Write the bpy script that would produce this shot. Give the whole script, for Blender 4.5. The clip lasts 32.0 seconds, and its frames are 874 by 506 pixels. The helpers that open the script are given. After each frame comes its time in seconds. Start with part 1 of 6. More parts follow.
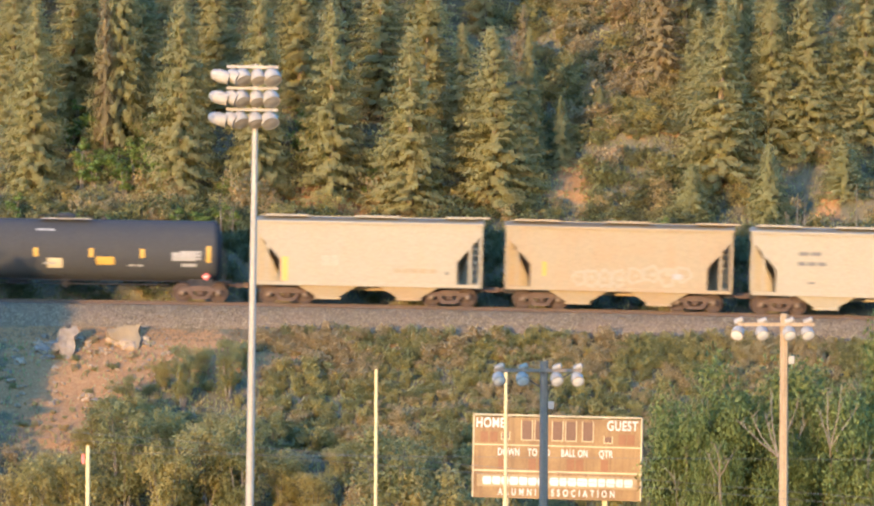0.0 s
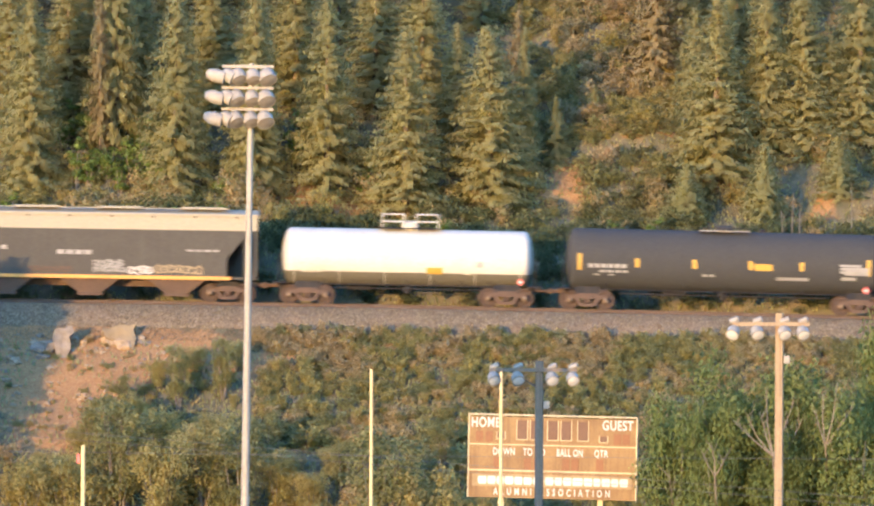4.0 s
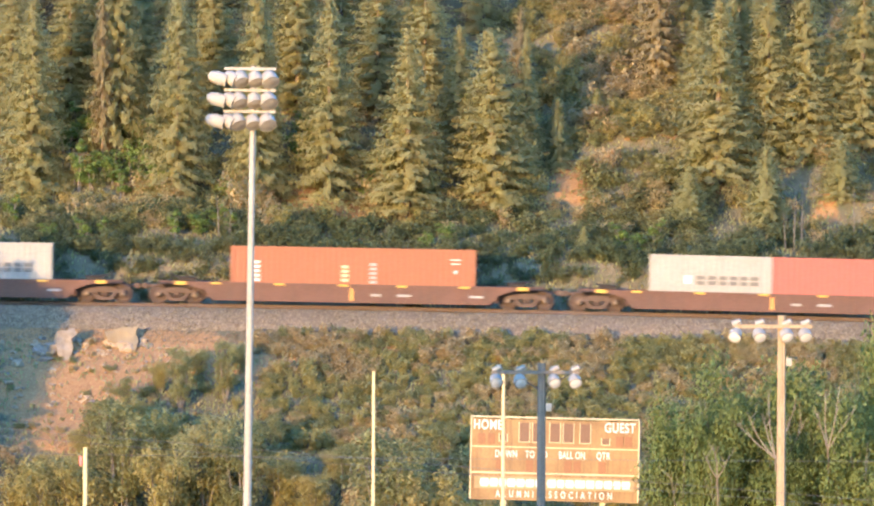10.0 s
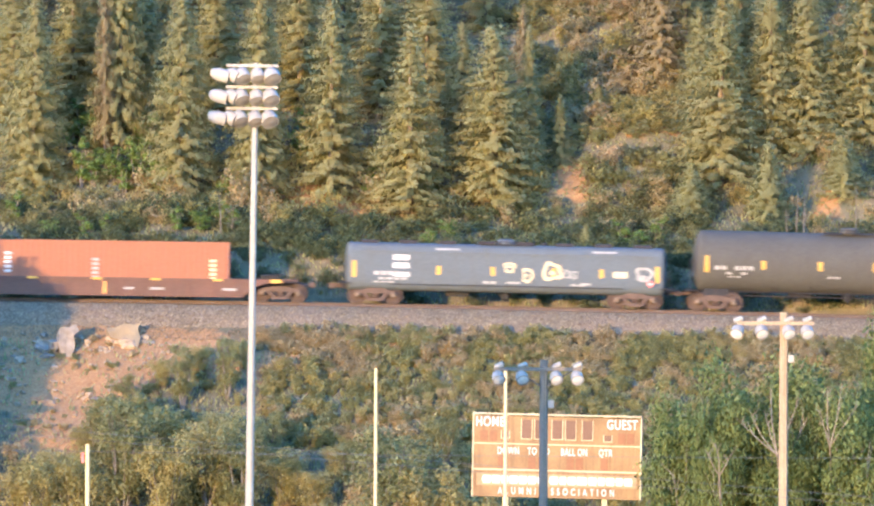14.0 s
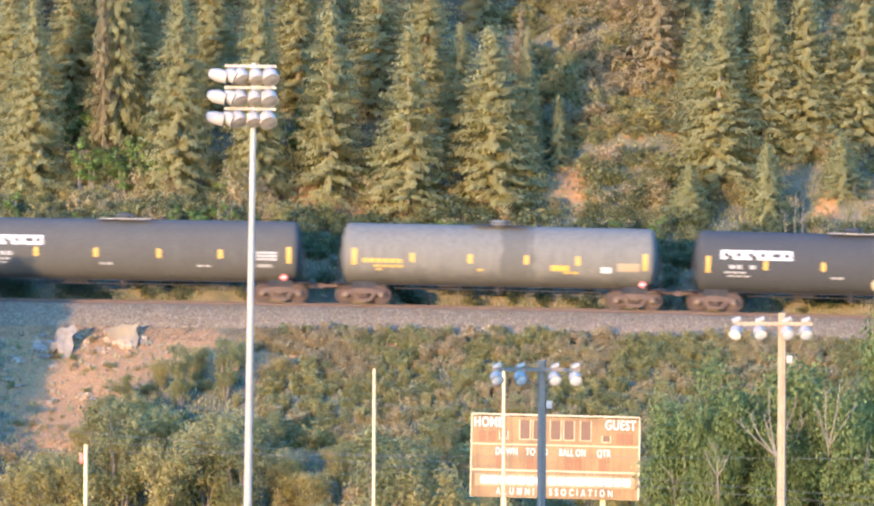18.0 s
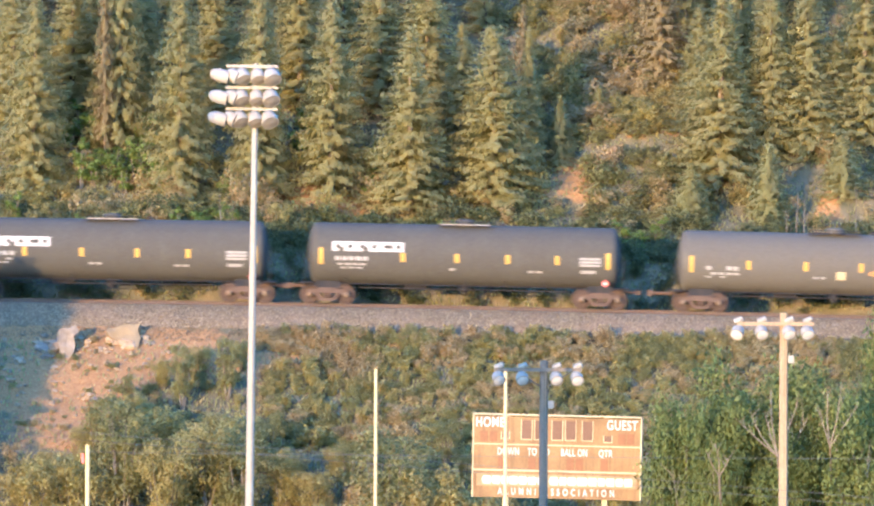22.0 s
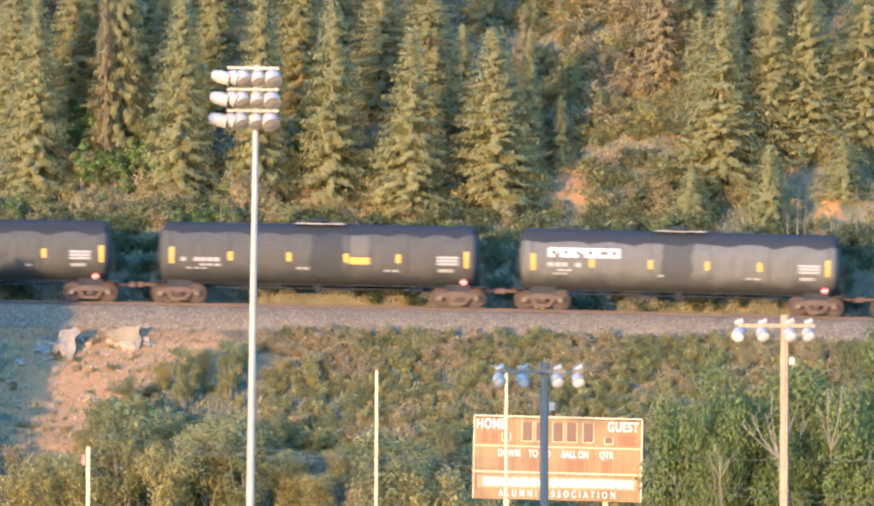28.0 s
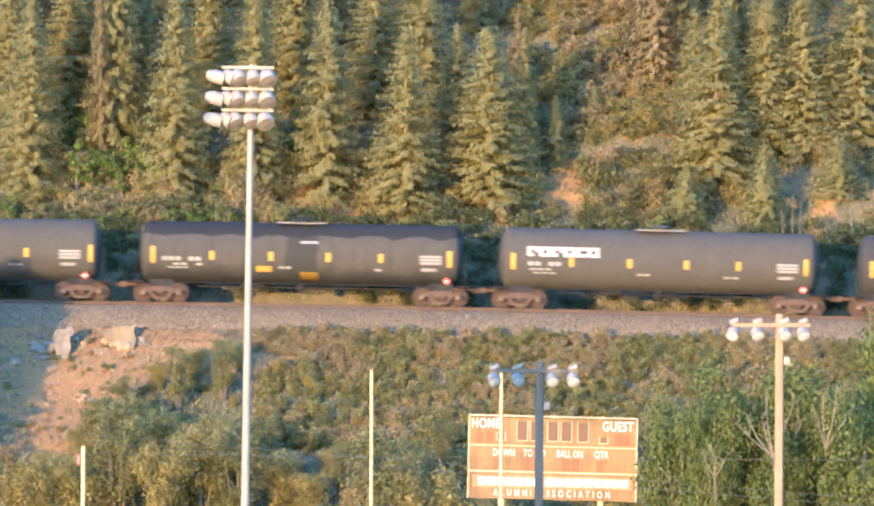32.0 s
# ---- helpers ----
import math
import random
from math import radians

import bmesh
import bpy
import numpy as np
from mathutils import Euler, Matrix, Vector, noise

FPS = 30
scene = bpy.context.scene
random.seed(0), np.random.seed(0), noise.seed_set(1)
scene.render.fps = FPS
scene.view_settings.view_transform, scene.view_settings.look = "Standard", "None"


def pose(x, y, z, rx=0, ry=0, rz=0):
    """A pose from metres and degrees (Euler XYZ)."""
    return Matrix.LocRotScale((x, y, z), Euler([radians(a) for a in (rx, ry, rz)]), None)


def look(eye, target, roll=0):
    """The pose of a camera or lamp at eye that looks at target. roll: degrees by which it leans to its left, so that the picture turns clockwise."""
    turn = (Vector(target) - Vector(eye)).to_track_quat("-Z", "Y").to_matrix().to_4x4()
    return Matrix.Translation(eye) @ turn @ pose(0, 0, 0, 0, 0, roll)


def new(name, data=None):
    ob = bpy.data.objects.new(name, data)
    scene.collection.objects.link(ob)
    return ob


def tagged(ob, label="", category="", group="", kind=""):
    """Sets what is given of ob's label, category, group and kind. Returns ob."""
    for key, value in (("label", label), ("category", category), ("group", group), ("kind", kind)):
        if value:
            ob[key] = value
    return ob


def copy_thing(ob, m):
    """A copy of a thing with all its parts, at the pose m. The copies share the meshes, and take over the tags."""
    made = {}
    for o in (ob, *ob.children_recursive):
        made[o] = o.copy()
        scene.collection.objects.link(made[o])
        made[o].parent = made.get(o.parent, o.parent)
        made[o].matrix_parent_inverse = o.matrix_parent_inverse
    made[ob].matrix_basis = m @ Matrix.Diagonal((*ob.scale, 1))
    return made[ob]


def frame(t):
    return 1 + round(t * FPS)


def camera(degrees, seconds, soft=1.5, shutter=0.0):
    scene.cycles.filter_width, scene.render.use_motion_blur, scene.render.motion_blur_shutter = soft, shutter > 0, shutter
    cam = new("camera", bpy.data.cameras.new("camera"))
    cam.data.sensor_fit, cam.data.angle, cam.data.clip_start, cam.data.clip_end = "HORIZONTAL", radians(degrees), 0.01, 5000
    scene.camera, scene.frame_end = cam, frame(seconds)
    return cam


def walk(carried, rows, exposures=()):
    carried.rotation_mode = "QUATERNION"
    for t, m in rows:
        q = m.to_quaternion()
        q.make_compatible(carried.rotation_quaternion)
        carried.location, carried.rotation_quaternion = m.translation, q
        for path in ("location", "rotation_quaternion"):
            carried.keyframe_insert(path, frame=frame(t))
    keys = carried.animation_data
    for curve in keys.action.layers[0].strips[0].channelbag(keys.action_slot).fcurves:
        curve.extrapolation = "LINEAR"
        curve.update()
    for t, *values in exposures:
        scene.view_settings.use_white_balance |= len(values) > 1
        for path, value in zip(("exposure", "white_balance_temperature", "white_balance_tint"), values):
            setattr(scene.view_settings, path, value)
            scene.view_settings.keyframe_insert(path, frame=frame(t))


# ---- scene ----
cam = camera(4.988, 32.0, soft=2.25, shutter=0.5)

# the camera stands on a bluff 500 m from the track; only a slight sway of the tripod head
EYE = (0.0, -500.0, 9.7)
SWAY = "0:0,0 .5:-.054,.054 1:.015,.101 1.5:-.016,.101 2:.1,.077 2.5:.143,.155 3:.185,.158 3.5:.267,.073 5.5:.058,-.101 6:.077,.065 6.5:.135,.031 7:.023,-.081 7.5:-.07,-.031 8:-.058,-.054 8.5:.015,.097 9:.212,.039 9.5:.27,.058 10:.123,.097 10.5:.011,.058 11:.073,.061 11.5:.085,.011 12:.104,-.019 12.5:.185,-.004 13:.158,.011 13.5:.147,.011 14:.015,-.058 14.5:.108,.027 16.5:.061,.05 17:.143,-.031 17.5:.015,-.016 18:.1,-.035 18.5:.177,.069 19:.143,-.039 19.5:.232,.027 20:.185,.112 20.5:.228,.205 21:.116,.143 21.5:.1,.065 22:.015,-.031 22.5:.096,.073 23:.092,.031 23.5:.015,.069 24:.046,.035 24.5:.088,0 25:.065,.015 25.5:.054,-.046 27.5:.123,.046 28:-.027,.054 28.5:.027,.105 29:.05,.093 29.5:.058,.12 30:.034,.062 30.5:.1,.019 31:.108,-.012 31.5:.27,.069 32:.228,.031"
path = []
for item in SWAY.split():
    when, offs = item.split(":")
    sx, sz = offs.split(",")
    path.append((float(when), look(EYE, (float(sx), 0.0, 2.644 + float(sz)), 0.25)))
# the film's own brightness and warmth drift: darker while pale cars pass, cooler behind the dark ones
DRIFT = [(0, -0.05, 7250, 16), (3, -0.08, 7400, 17), (6, 0.1, 7250, 17), (10, 0.24, 7150, 17), (12.3, 0.27, 7150, 18), (14, 0.32, 6300, 18), (19, 0.36, 6200, 18), (22.5, 0.3, 6450, 18), (24, 0.0, 7450, 19), (25.5, -0.08, 7550, 19), (28, 0.32, 6600, 18), (32, 0.32, 6850, 19)]
walk(cam, path, [(t, 4.05 + e, k, tint) for t, e, k, tint in DRIFT])

# ---- light: low morning sun from the left, clear sky ----
SUN_AZ, SUN_EL = 27.0, 4.2          # degrees left of the view's back, height
world = bpy.data.worlds.new("sky")
scene.world = world
world.use_nodes = True
wn, wl = world.node_tree.nodes, world.node_tree.links
sky = wn.new("ShaderNodeTexSky")
sky.sky_type = "NISHITA"
sky.sun_disc = False
sky.sun_elevation = radians(SUN_EL)
sky.sun_rotation = radians(180.0 + SUN_AZ)
sky.air_density, sky.dust_density, sky.ozone_density = 1.0, 0.6, 5.0
wl.new(sky.outputs[0], wn["Background"].inputs[0])
wn["Background"].inputs[1].default_value = 0.15
sun = new("sun", bpy.data.lights.new("sun", "SUN"))
sun.data.energy, sun.data.angle, sun.data.color = 0.57, radians(0.6), (1.0, 0.68, 0.33)
SUN_FROM = Vector((-math.sin(radians(SUN_AZ)) * math.cos(radians(SUN_EL)), -math.cos(radians(SUN_AZ)) * math.cos(radians(SUN_EL)), math.sin(radians(SUN_EL))))
sun.matrix_world = look(SUN_FROM * 100, (0, 0, 0))

# ---- materials ----


def material(name, rough=0.8, metal=0.0):
    m = bpy.data.materials.new(name)
    m.use_nodes = True
    b = m.node_tree.nodes["Principled BSDF"]
    b.inputs["Roughness"].default_value, b.inputs["Metallic"].default_value = rough, metal
    return m, m.node_tree.nodes, m.node_tree.links, b


def noise_of(n, l, scale, detail=4.0, coord="Object", stretch=None, rough=0.55):
    tc = n.new("ShaderNodeTexCoord")
    tex = n.new("ShaderNodeTexNoise")
    tex.inputs["Scale"].default_value, tex.inputs["Detail"].default_value = scale, detail
    tex.inputs["Roughness"].default_value = rough
    if stretch:
        mp = n.new("ShaderNodeMapping")
        mp.inputs["Scale"].default_value = stretch
        l.new(tc.outputs[coord], mp.inputs[0])
        l.new(mp.outputs[0], tex.inputs["Vector"])
    else:
        l.new(tc.outputs[coord], tex.inputs["Vector"])
    return tex.outputs["Fac"]


def ramp(n, l, fac, stops):
    r = n.new("ShaderNodeValToRGB")
    els = r.color_ramp.elements
    while len(els) < len(stops):
        els.new(0.5)
    for e, (p, c) in zip(els, stops):
        e.position = p
        e.color = (*c, 1.0) if len(c) == 3 else c
    l.new(fac, r.inputs[0])
    return r.outputs[0]


def mix(n, l, fac, a, b, blend="MIX"):
    m = n.new("ShaderNodeMix")
    m.data_type, m.blend_type = "RGBA", blend
    for sock, v in ((m.inputs[0], fac), (m.inputs[6], a), (m.inputs[7], b)):
        if isinstance(v, (int, float)):
            sock.default_value = v
        elif isinstance(v, tuple):
            sock.default_value = (*v, 1.0)
        else:
            l.new(v, sock)
    return m.outputs[2]


def bump(n, l, b, height, strength=0.3, dist=0.05):
    bp = n.new("ShaderNodeBump")
    bp.inputs["Strength"].default_value, bp.inputs["Distance"].default_value = strength, dist
    l.new(height, bp.inputs["Height"])
    l.new(bp.outputs[0], b.inputs["Normal"])


def grey(v):
    return (v, v, v)


def paint(name, colour, rough=0.5, dirt=(0.16, 0.11, 0.07), amount=0.35, metal=0.0, streak=True):
    """Weathered paint: grime in patches, streaks that run down, fine speckle."""
    m, n, l, b = material(name, rough, metal)
    big = noise_of(n, l, 0.7, 5.0)
    fine = noise_of(n, l, 9.0, 4.0)
    col = mix(n, l, ramp(n, l, big, [(0.42, grey(0.0)), (0.75, grey(amount))]), colour, dirt)
    if streak:
        run = noise_of(n, l, 1.0, 3.0, stretch=(5.0, 5.0, 0.35))
        col = mix(n, l, ramp(n, l, run, [(0.5, grey(0.0)), (0.72, grey(amount * 0.8))]), col, dirt)
    col = mix(n, l, 0.16, col, ramp(n, l, fine, [(0.3, grey(0.2)), (0.7, grey(0.8))]), "OVERLAY")
    l.new(col, b.inputs["Base Color"])
    l.new(ramp(n, l, big, [(0.3, grey(rough)), (0.8, grey(min(1.0, rough + 0.25)))]), b.inputs["Roughness"])
    bump(n, l, b, fine, 0.12, 0.01)
    b.inputs["Specular IOR Level"].default_value = 0.18
    return m


def leafy(name, dark, light, dry, gloss=0.6, through_light=0.25, patch=0.35):
    """Leaves: hue varies by clump and by plant; some light passes through."""
    m, n, l, b = material(name, gloss)
    info = n.new("ShaderNodeObjectInfo")
    geo = n.new("ShaderNodeNewGeometry")
    col = mix(n, l, geo.outputs["Random Per Island"], dark, light)
    tone = noise_of(n, l, patch, 3.0)
    col = mix(n, l, ramp(n, l, tone, [(0.45, grey(0.0)), (0.7, grey(0.55))]), col, dry)
    col = mix(n, l, ramp(n, l, info.outputs["Random"], [(0.0, grey(0.0)), (1.0, grey(0.45))]), col, light)
    l.new(col, b.inputs["Base Color"])
    b.inputs["Specular IOR Level"].default_value = 0.08
    tr = n.new("ShaderNodeBsdfTranslucent")
    l.new(mix(n, l, 1.0, col, (1.7, 1.7, 1.5), "MULTIPLY"), tr.inputs[0])
    ms = n.new("ShaderNodeMixShader")
    ms.inputs[0].default_value = through_light + 0.15
    l.new(b.outputs[0], ms.inputs[1])
    l.new(tr.outputs[0], ms.inputs[2])
    l.new(ms.outputs[0], n["Material Output"].inputs["Surface"])
    return m


def bark(name, a, b_, scale=14.0):
    m, n, l, b = material(name, 0.9)
    f = noise_of(n, l, scale, 5.0, stretch=(1, 1, 0.25))
    l.new(ramp(n, l, f, [(0.3, a), (0.7, b_)]), b.inputs["Base Color"])
    bump(n, l, b, f, 0.5, 0.03)
    return m


M_SPRUCE = leafy("spruce_needles", (0.241, 0.237, 0.123), (0.301, 0.282, 0.140), (0.332, 0.276, 0.135), 0.85, 0.42, 0.25)
M_SPRUCE_BLUE = leafy("young_spruce_needles", (0.202, 0.214, 0.118), (0.276, 0.268, 0.132), (0.294, 0.257, 0.122), 0.8, 0.36, 0.25)
M_DEAD = leafy("dead_needles", (0.182, 0.152, 0.088), (0.255, 0.209, 0.117), (0.259, 0.198, 0.110), 0.85, 0.2, 0.4)
M_SHRUB = leafy("shrub_leaves", (0.134, 0.145, 0.068), (0.254, 0.246, 0.110), (0.334, 0.259, 0.132), 0.65, 0.32, 0.3)
M_RUSSET = leafy("russet_shrub_leaves", (0.242, 0.195, 0.108), (0.429, 0.322, 0.172), (0.349, 0.303, 0.145), 0.7, 0.3, 0.3)
M_FRESH = leafy("poplar_sapling_leaves", (0.095, 0.151, 0.045), (0.176, 0.246, 0.073), (0.189, 0.202, 0.076), 0.55, 0.3, 0.30)
M_WILLOW = leafy("willow_leaves", (0.199, 0.185, 0.077), (0.374, 0.319, 0.125), (0.397, 0.285, 0.144), 0.6, 0.35, 0.28)
M_COTTON = leafy("cottonwood_leaves", (0.086, 0.116, 0.041), (0.180, 0.211, 0.068), (0.176, 0.178, 0.066), 0.5, 0.25, 0.30)
M_GRASS = leafy("dry_grass", (0.150, 0.135, 0.063), (0.285, 0.228, 0.115), (0.145, 0.160, 0.060), 0.8, 0.25, 0.35)
M_THICKET = leafy("thicket_leaves", (0.058, 0.076, 0.038), (0.125, 0.139, 0.063), (0.185, 0.151, 0.081), 0.6, 0.25, 0.3)
M_BARK = bark("spruce_bark", (0.075, 0.058, 0.042), (0.17, 0.13, 0.095))
M_PALEBARK = bark("pale_cottonwood_bark", (0.13, 0.105, 0.072), (0.25, 0.20, 0.135))
M_PALETRUNK = bark("bare_orange_trunk", (0.17, 0.115, 0.070), (0.28, 0.20, 0.125))
M_TWIG = bark("grey_twig", (0.095, 0.076, 0.056), (0.19, 0.155, 0.115))


def ground_material():
    m, n, l, b = material("hillside_ground", 0.95)
    big, mid, fine = noise_of(n, l, 0.16, 5.0), noise_of(n, l, 1.1, 5.0), noise_of(n, l, 7.0, 5.0, rough=0.7)
    grass = ramp(n, l, mid, [(0.32, (0.085, 0.082, 0.040)), (0.55, (0.145, 0.115, 0.058)), (0.75, (0.215, 0.150, 0.080))])
    soil = ramp(n, l, fine, [(0.3, (0.21, 0.100, 0.036)), (0.55, (0.33, 0.172, 0.066)), (0.8, (0.42, 0.27, 0.128))])
    at = n.new("ShaderNodeAttribute")
    at.attribute_name = "soil"
    edge = n.new("ShaderNodeMath")
    edge.operation = "ADD"
    l.new(at.outputs["Fac"], edge.inputs[0])
    l.new(ramp(n, l, mid, [(0.3, grey(0.0)), (0.7, grey(0.45))]), edge.inputs[1])
    col = mix(n, l, ramp(n, l, edge.outputs[0], [(0.46, grey(0.0)), (0.66, grey(1.0))]), grass, soil)
    col = mix(n, l, 0.25, col, ramp(n, l, big, [(0.3, grey(0.3)), (0.7, grey(0.7))]), "OVERLAY")
    l.new(col, b.inputs["Base Color"])
    bump(n, l, b, fine, 0.9, 0.12)
    return m


def ballast_material():
    m, n, l, b = material("crushed_stone_ballast", 0.9)
    tc = n.new("ShaderNodeTexCoord")
    v = n.new("ShaderNodeTexVoronoi")
    v.inputs["Scale"].default_value = 13.0
    l.new(tc.outputs["Object"], v.inputs["Vector"])
    tone = mix(n, l, 0.75, (0.172, 0.118, 0.060), ramp(n, l, v.outputs["Color"], [(0.1, (0.076, 0.052, 0.027)), (0.55, (0.162, 0.112, 0.058)), (0.95, (0.32, 0.235, 0.132))]))
    rust = noise_of(n, l, 0.5, 4.0)
    l.new(mix(n, l, ramp(n, l, rust, [(0.4, grey(0.0)), (0.75, grey(0.4))]), tone, (0.24, 0.15, 0.09)), b.inputs["Base Color"])
    bump(n, l, b, v.outputs["Distance"], 0.9, 0.05)
    return m


def stone_material():
    m, n, l, b = material("pale_rock", 0.9)
    f = noise_of(n, l, 3.0, 6.0)
    info = n.new("ShaderNodeObjectInfo")
    col = ramp(n, l, f, [(0.3, (0.115, 0.094, 0.070)), (0.7, (0.235, 0.196, 0.150))])
    l.new(mix(n, l, ramp(n, l, info.outputs["Random"], [(0.0, grey(0.0)), (1.0, grey(0.5))]), col, (0.27, 0.185, 0.11)), b.inputs["Base Color"])
    bump(n, l, b, f, 0.6, 0.08)
    return m


M_SANDROCK = bark("tan_sandstone", (0.20, 0.135, 0.075), (0.34, 0.245, 0.145), 2.5)
M_CLAY = bark("ochre_clay", (0.18, 0.120, 0.058), (0.24, 0.168, 0.085), 1.2)
M_GROUND, M_BALLAST, M_ROCK = ground_material(), ballast_material(), stone_material()
M_STEEL = paint("galvanised_steel", (0.29, 0.255, 0.195), 0.5, (0.20, 0.17, 0.14), 0.4, 0.2)
M_LAMP = paint("white_lamp_housing", (0.285, 0.250, 0.195), 0.5, (0.17, 0.145, 0.115), 0.3)
M_LENS = paint("dusty_lens_glass", (0.22, 0.185, 0.14), 0.2, (0.12, 0.10, 0.08), 0.35)
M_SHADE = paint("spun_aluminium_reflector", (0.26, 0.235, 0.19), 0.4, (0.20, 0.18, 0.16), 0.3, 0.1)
M_POLEWOOD = paint("weathered_pole_timber", (0.30, 0.212, 0.122), 0.9, (0.15, 0.10, 0.06), 0.5)
M_GREYPOLE = paint("grey_creosoted_timber", (0.150, 0.120, 0.085), 0.9, (0.16, 0.13, 0.10), 0.4)
M_YELLOW = paint("yellow_goal_paint", (0.54, 0.40, 0.19), 0.45, (0.5, 0.37, 0.2), 0.2)
M_BOARD = paint("sun_faded_tan_board", (0.21, 0.128, 0.054), 0.5, (0.125, 0.070, 0.034), 0.8)
M_BAND = paint("sun_bleached_band", (0.265, 0.195, 0.098), 0.5, (0.18, 0.115, 0.058), 0.6)
M_BOARD_D = paint("brown_digit_panel", (0.105, 0.055, 0.034), 0.45, (0.15, 0.085, 0.045), 0.3)
M_BOARD_M = paint("russet_number_panel", (0.19, 0.085, 0.038), 0.5, (0.13, 0.07, 0.04), 0.4)
M_WHITE = paint("white_lettering", (0.46, 0.43, 0.375), 0.5, (0.33, 0.26, 0.19), 0.2)
M_TIE = bark("creosoted_sleeper", (0.06, 0.045, 0.035), (0.15, 0.11, 0.08), 8.0)
M_RAIL = paint("rusty_rail", (0.105, 0.072, 0.052), 0.75, (0.085, 0.058, 0.042), 0.5, 0.2)
M_RUST = paint("rusty_truck_casting", (0.098, 0.062, 0.043), 0.85, (0.06, 0.044, 0.034), 0.5)
M_WHEEL = paint("brown_wheel_steel", (0.085, 0.055, 0.040), 0.75, (0.05, 0.04, 0.034), 0.5, 0.2)
M_CAP = paint("worn_bearing_cap", (0.19, 0.135, 0.085), 0.6, (0.10, 0.07, 0.05), 0.5, 0.2)
M_DARK = paint("black_underframe", (0.022, 0.022, 0.024), 0.7, (0.06, 0.045, 0.035), 0.5)
M_BLACK = paint("black_tank_enamel", (0.041, 0.040, 0.037), 0.85, (0.055, 0.052, 0.044), 0.4)
M_CHAR = paint("dusty_black_tank_enamel", (0.062, 0.056, 0.045), 0.88, (0.080, 0.075, 0.060), 0.45)
M_DUSTY = paint("dust_greyed_black_enamel", (0.090, 0.080, 0.063), 0.85, (0.095, 0.080, 0.060), 0.5)
M_OLIVE = paint("dusty_olive_coating", (0.105, 0.092, 0.064), 0.85, (0.13, 0.11, 0.075), 0.4)
M_BLUECAR = paint("slate_blue_car_paint", (0.080, 0.092, 0.096), 0.78, (0.085, 0.080, 0.066), 0.4)
M_HOPPER = paint("weathered_cream_hopper_paint", (0.258, 0.218, 0.148), 0.65, (0.290, 0.210, 0.125), 0.35)
M_HOPPER_B = paint("rust_stained_cream_hopper_paint", (0.245, 0.190, 0.114), 0.7, (0.270, 0.170, 0.090), 0.55)
M_HOPPER_W = paint("clean_cream_hopper_paint", (0.272, 0.235, 0.165), 0.6, (0.33, 0.275, 0.185), 0.3)
M_WHITECAR = paint("white_tank_enamel", (0.44, 0.41, 0.335), 0.5, (0.32, 0.265, 0.19), 0.25)
M_WELL = paint("oxide_red_well_car_paint", (0.112, 0.058, 0.040), 0.75, (0.075, 0.052, 0.038), 0.5)
M_ORANGE = paint("orange_container_paint", (0.225, 0.084, 0.042), 0.55, (0.235, 0.100, 0.056), 0.35)
M_RED = paint("red_container_paint", (0.300, 0.082, 0.058), 0.55, (0.300, 0.100, 0.070), 0.35)
M_CREAMBOX = paint("pale_grey_container_paint", (0.256, 0.233, 0.191), 0.55, (0.186, 0.153, 0.116), 0.3)
M_GREYBOX = paint("blue_grey_container_paint", (0.120, 0.126, 0.122), 0.6, (0.10, 0.09, 0.072), 0.4)
M_MARK = paint("yellow_reflective_tape", (0.42, 0.245, 0.045), 0.4, (0.5, 0.32, 0.1), 0.2)
M_STENCIL = paint("white_stencil", (0.279, 0.262, 0.230), 0.55, (0.139, 0.123, 0.098), 0.5)
M_CREAMSPOT = paint("cream_panel_paint", (0.46, 0.37, 0.21), 0.5, (0.3, 0.22, 0.13), 0.4)
M_DARKMARK = paint("dark_grey_stencil", (0.122, 0.110, 0.092), 0.6, (0.2, 0.17, 0.13), 0.3)
M_STRIPE = paint("orange_sill_stripe", (0.62, 0.28, 0.07), 0.5, (0.3, 0.15, 0.07), 0.4)
M_CYAN = paint("pale_blue_spray_paint", (0.17, 0.30, 0.33), 0.5, (0.3, 0.36, 0.36), 0.4)
M_LIGHTBLUE = paint("light_blue_square_paint", (0.30, 0.37, 0.38), 0.5, (0.4, 0.4, 0.4), 0.3)
M_REDMARK = paint("red_placard", (0.60, 0.10, 0.08), 0.5, (0.5, 0.3, 0.25), 0.3)
M_CABLE = paint("dark_cable", (0.10, 0.095, 0.085), 0.6, (0.2, 0.2, 0.2), 0.3)

# ---- mesh helpers ----


def mesh_of(name, bm, mat, smooth=False):
    me = bpy.data.meshes.new(name)
    bm.to_mesh(me)
    bm.free()
    me.materials.append(mat)
    if smooth:
        me.shade_smooth()
        me.set_sharp_from_angle(angle=radians(35))
    return me


def part(name, bm, mat, parent=None, label="", smooth=False):
    ob = new(name, mesh_of(name, bm, mat, smooth))
    if parent:
        ob.parent = parent
    return tagged(ob, label)


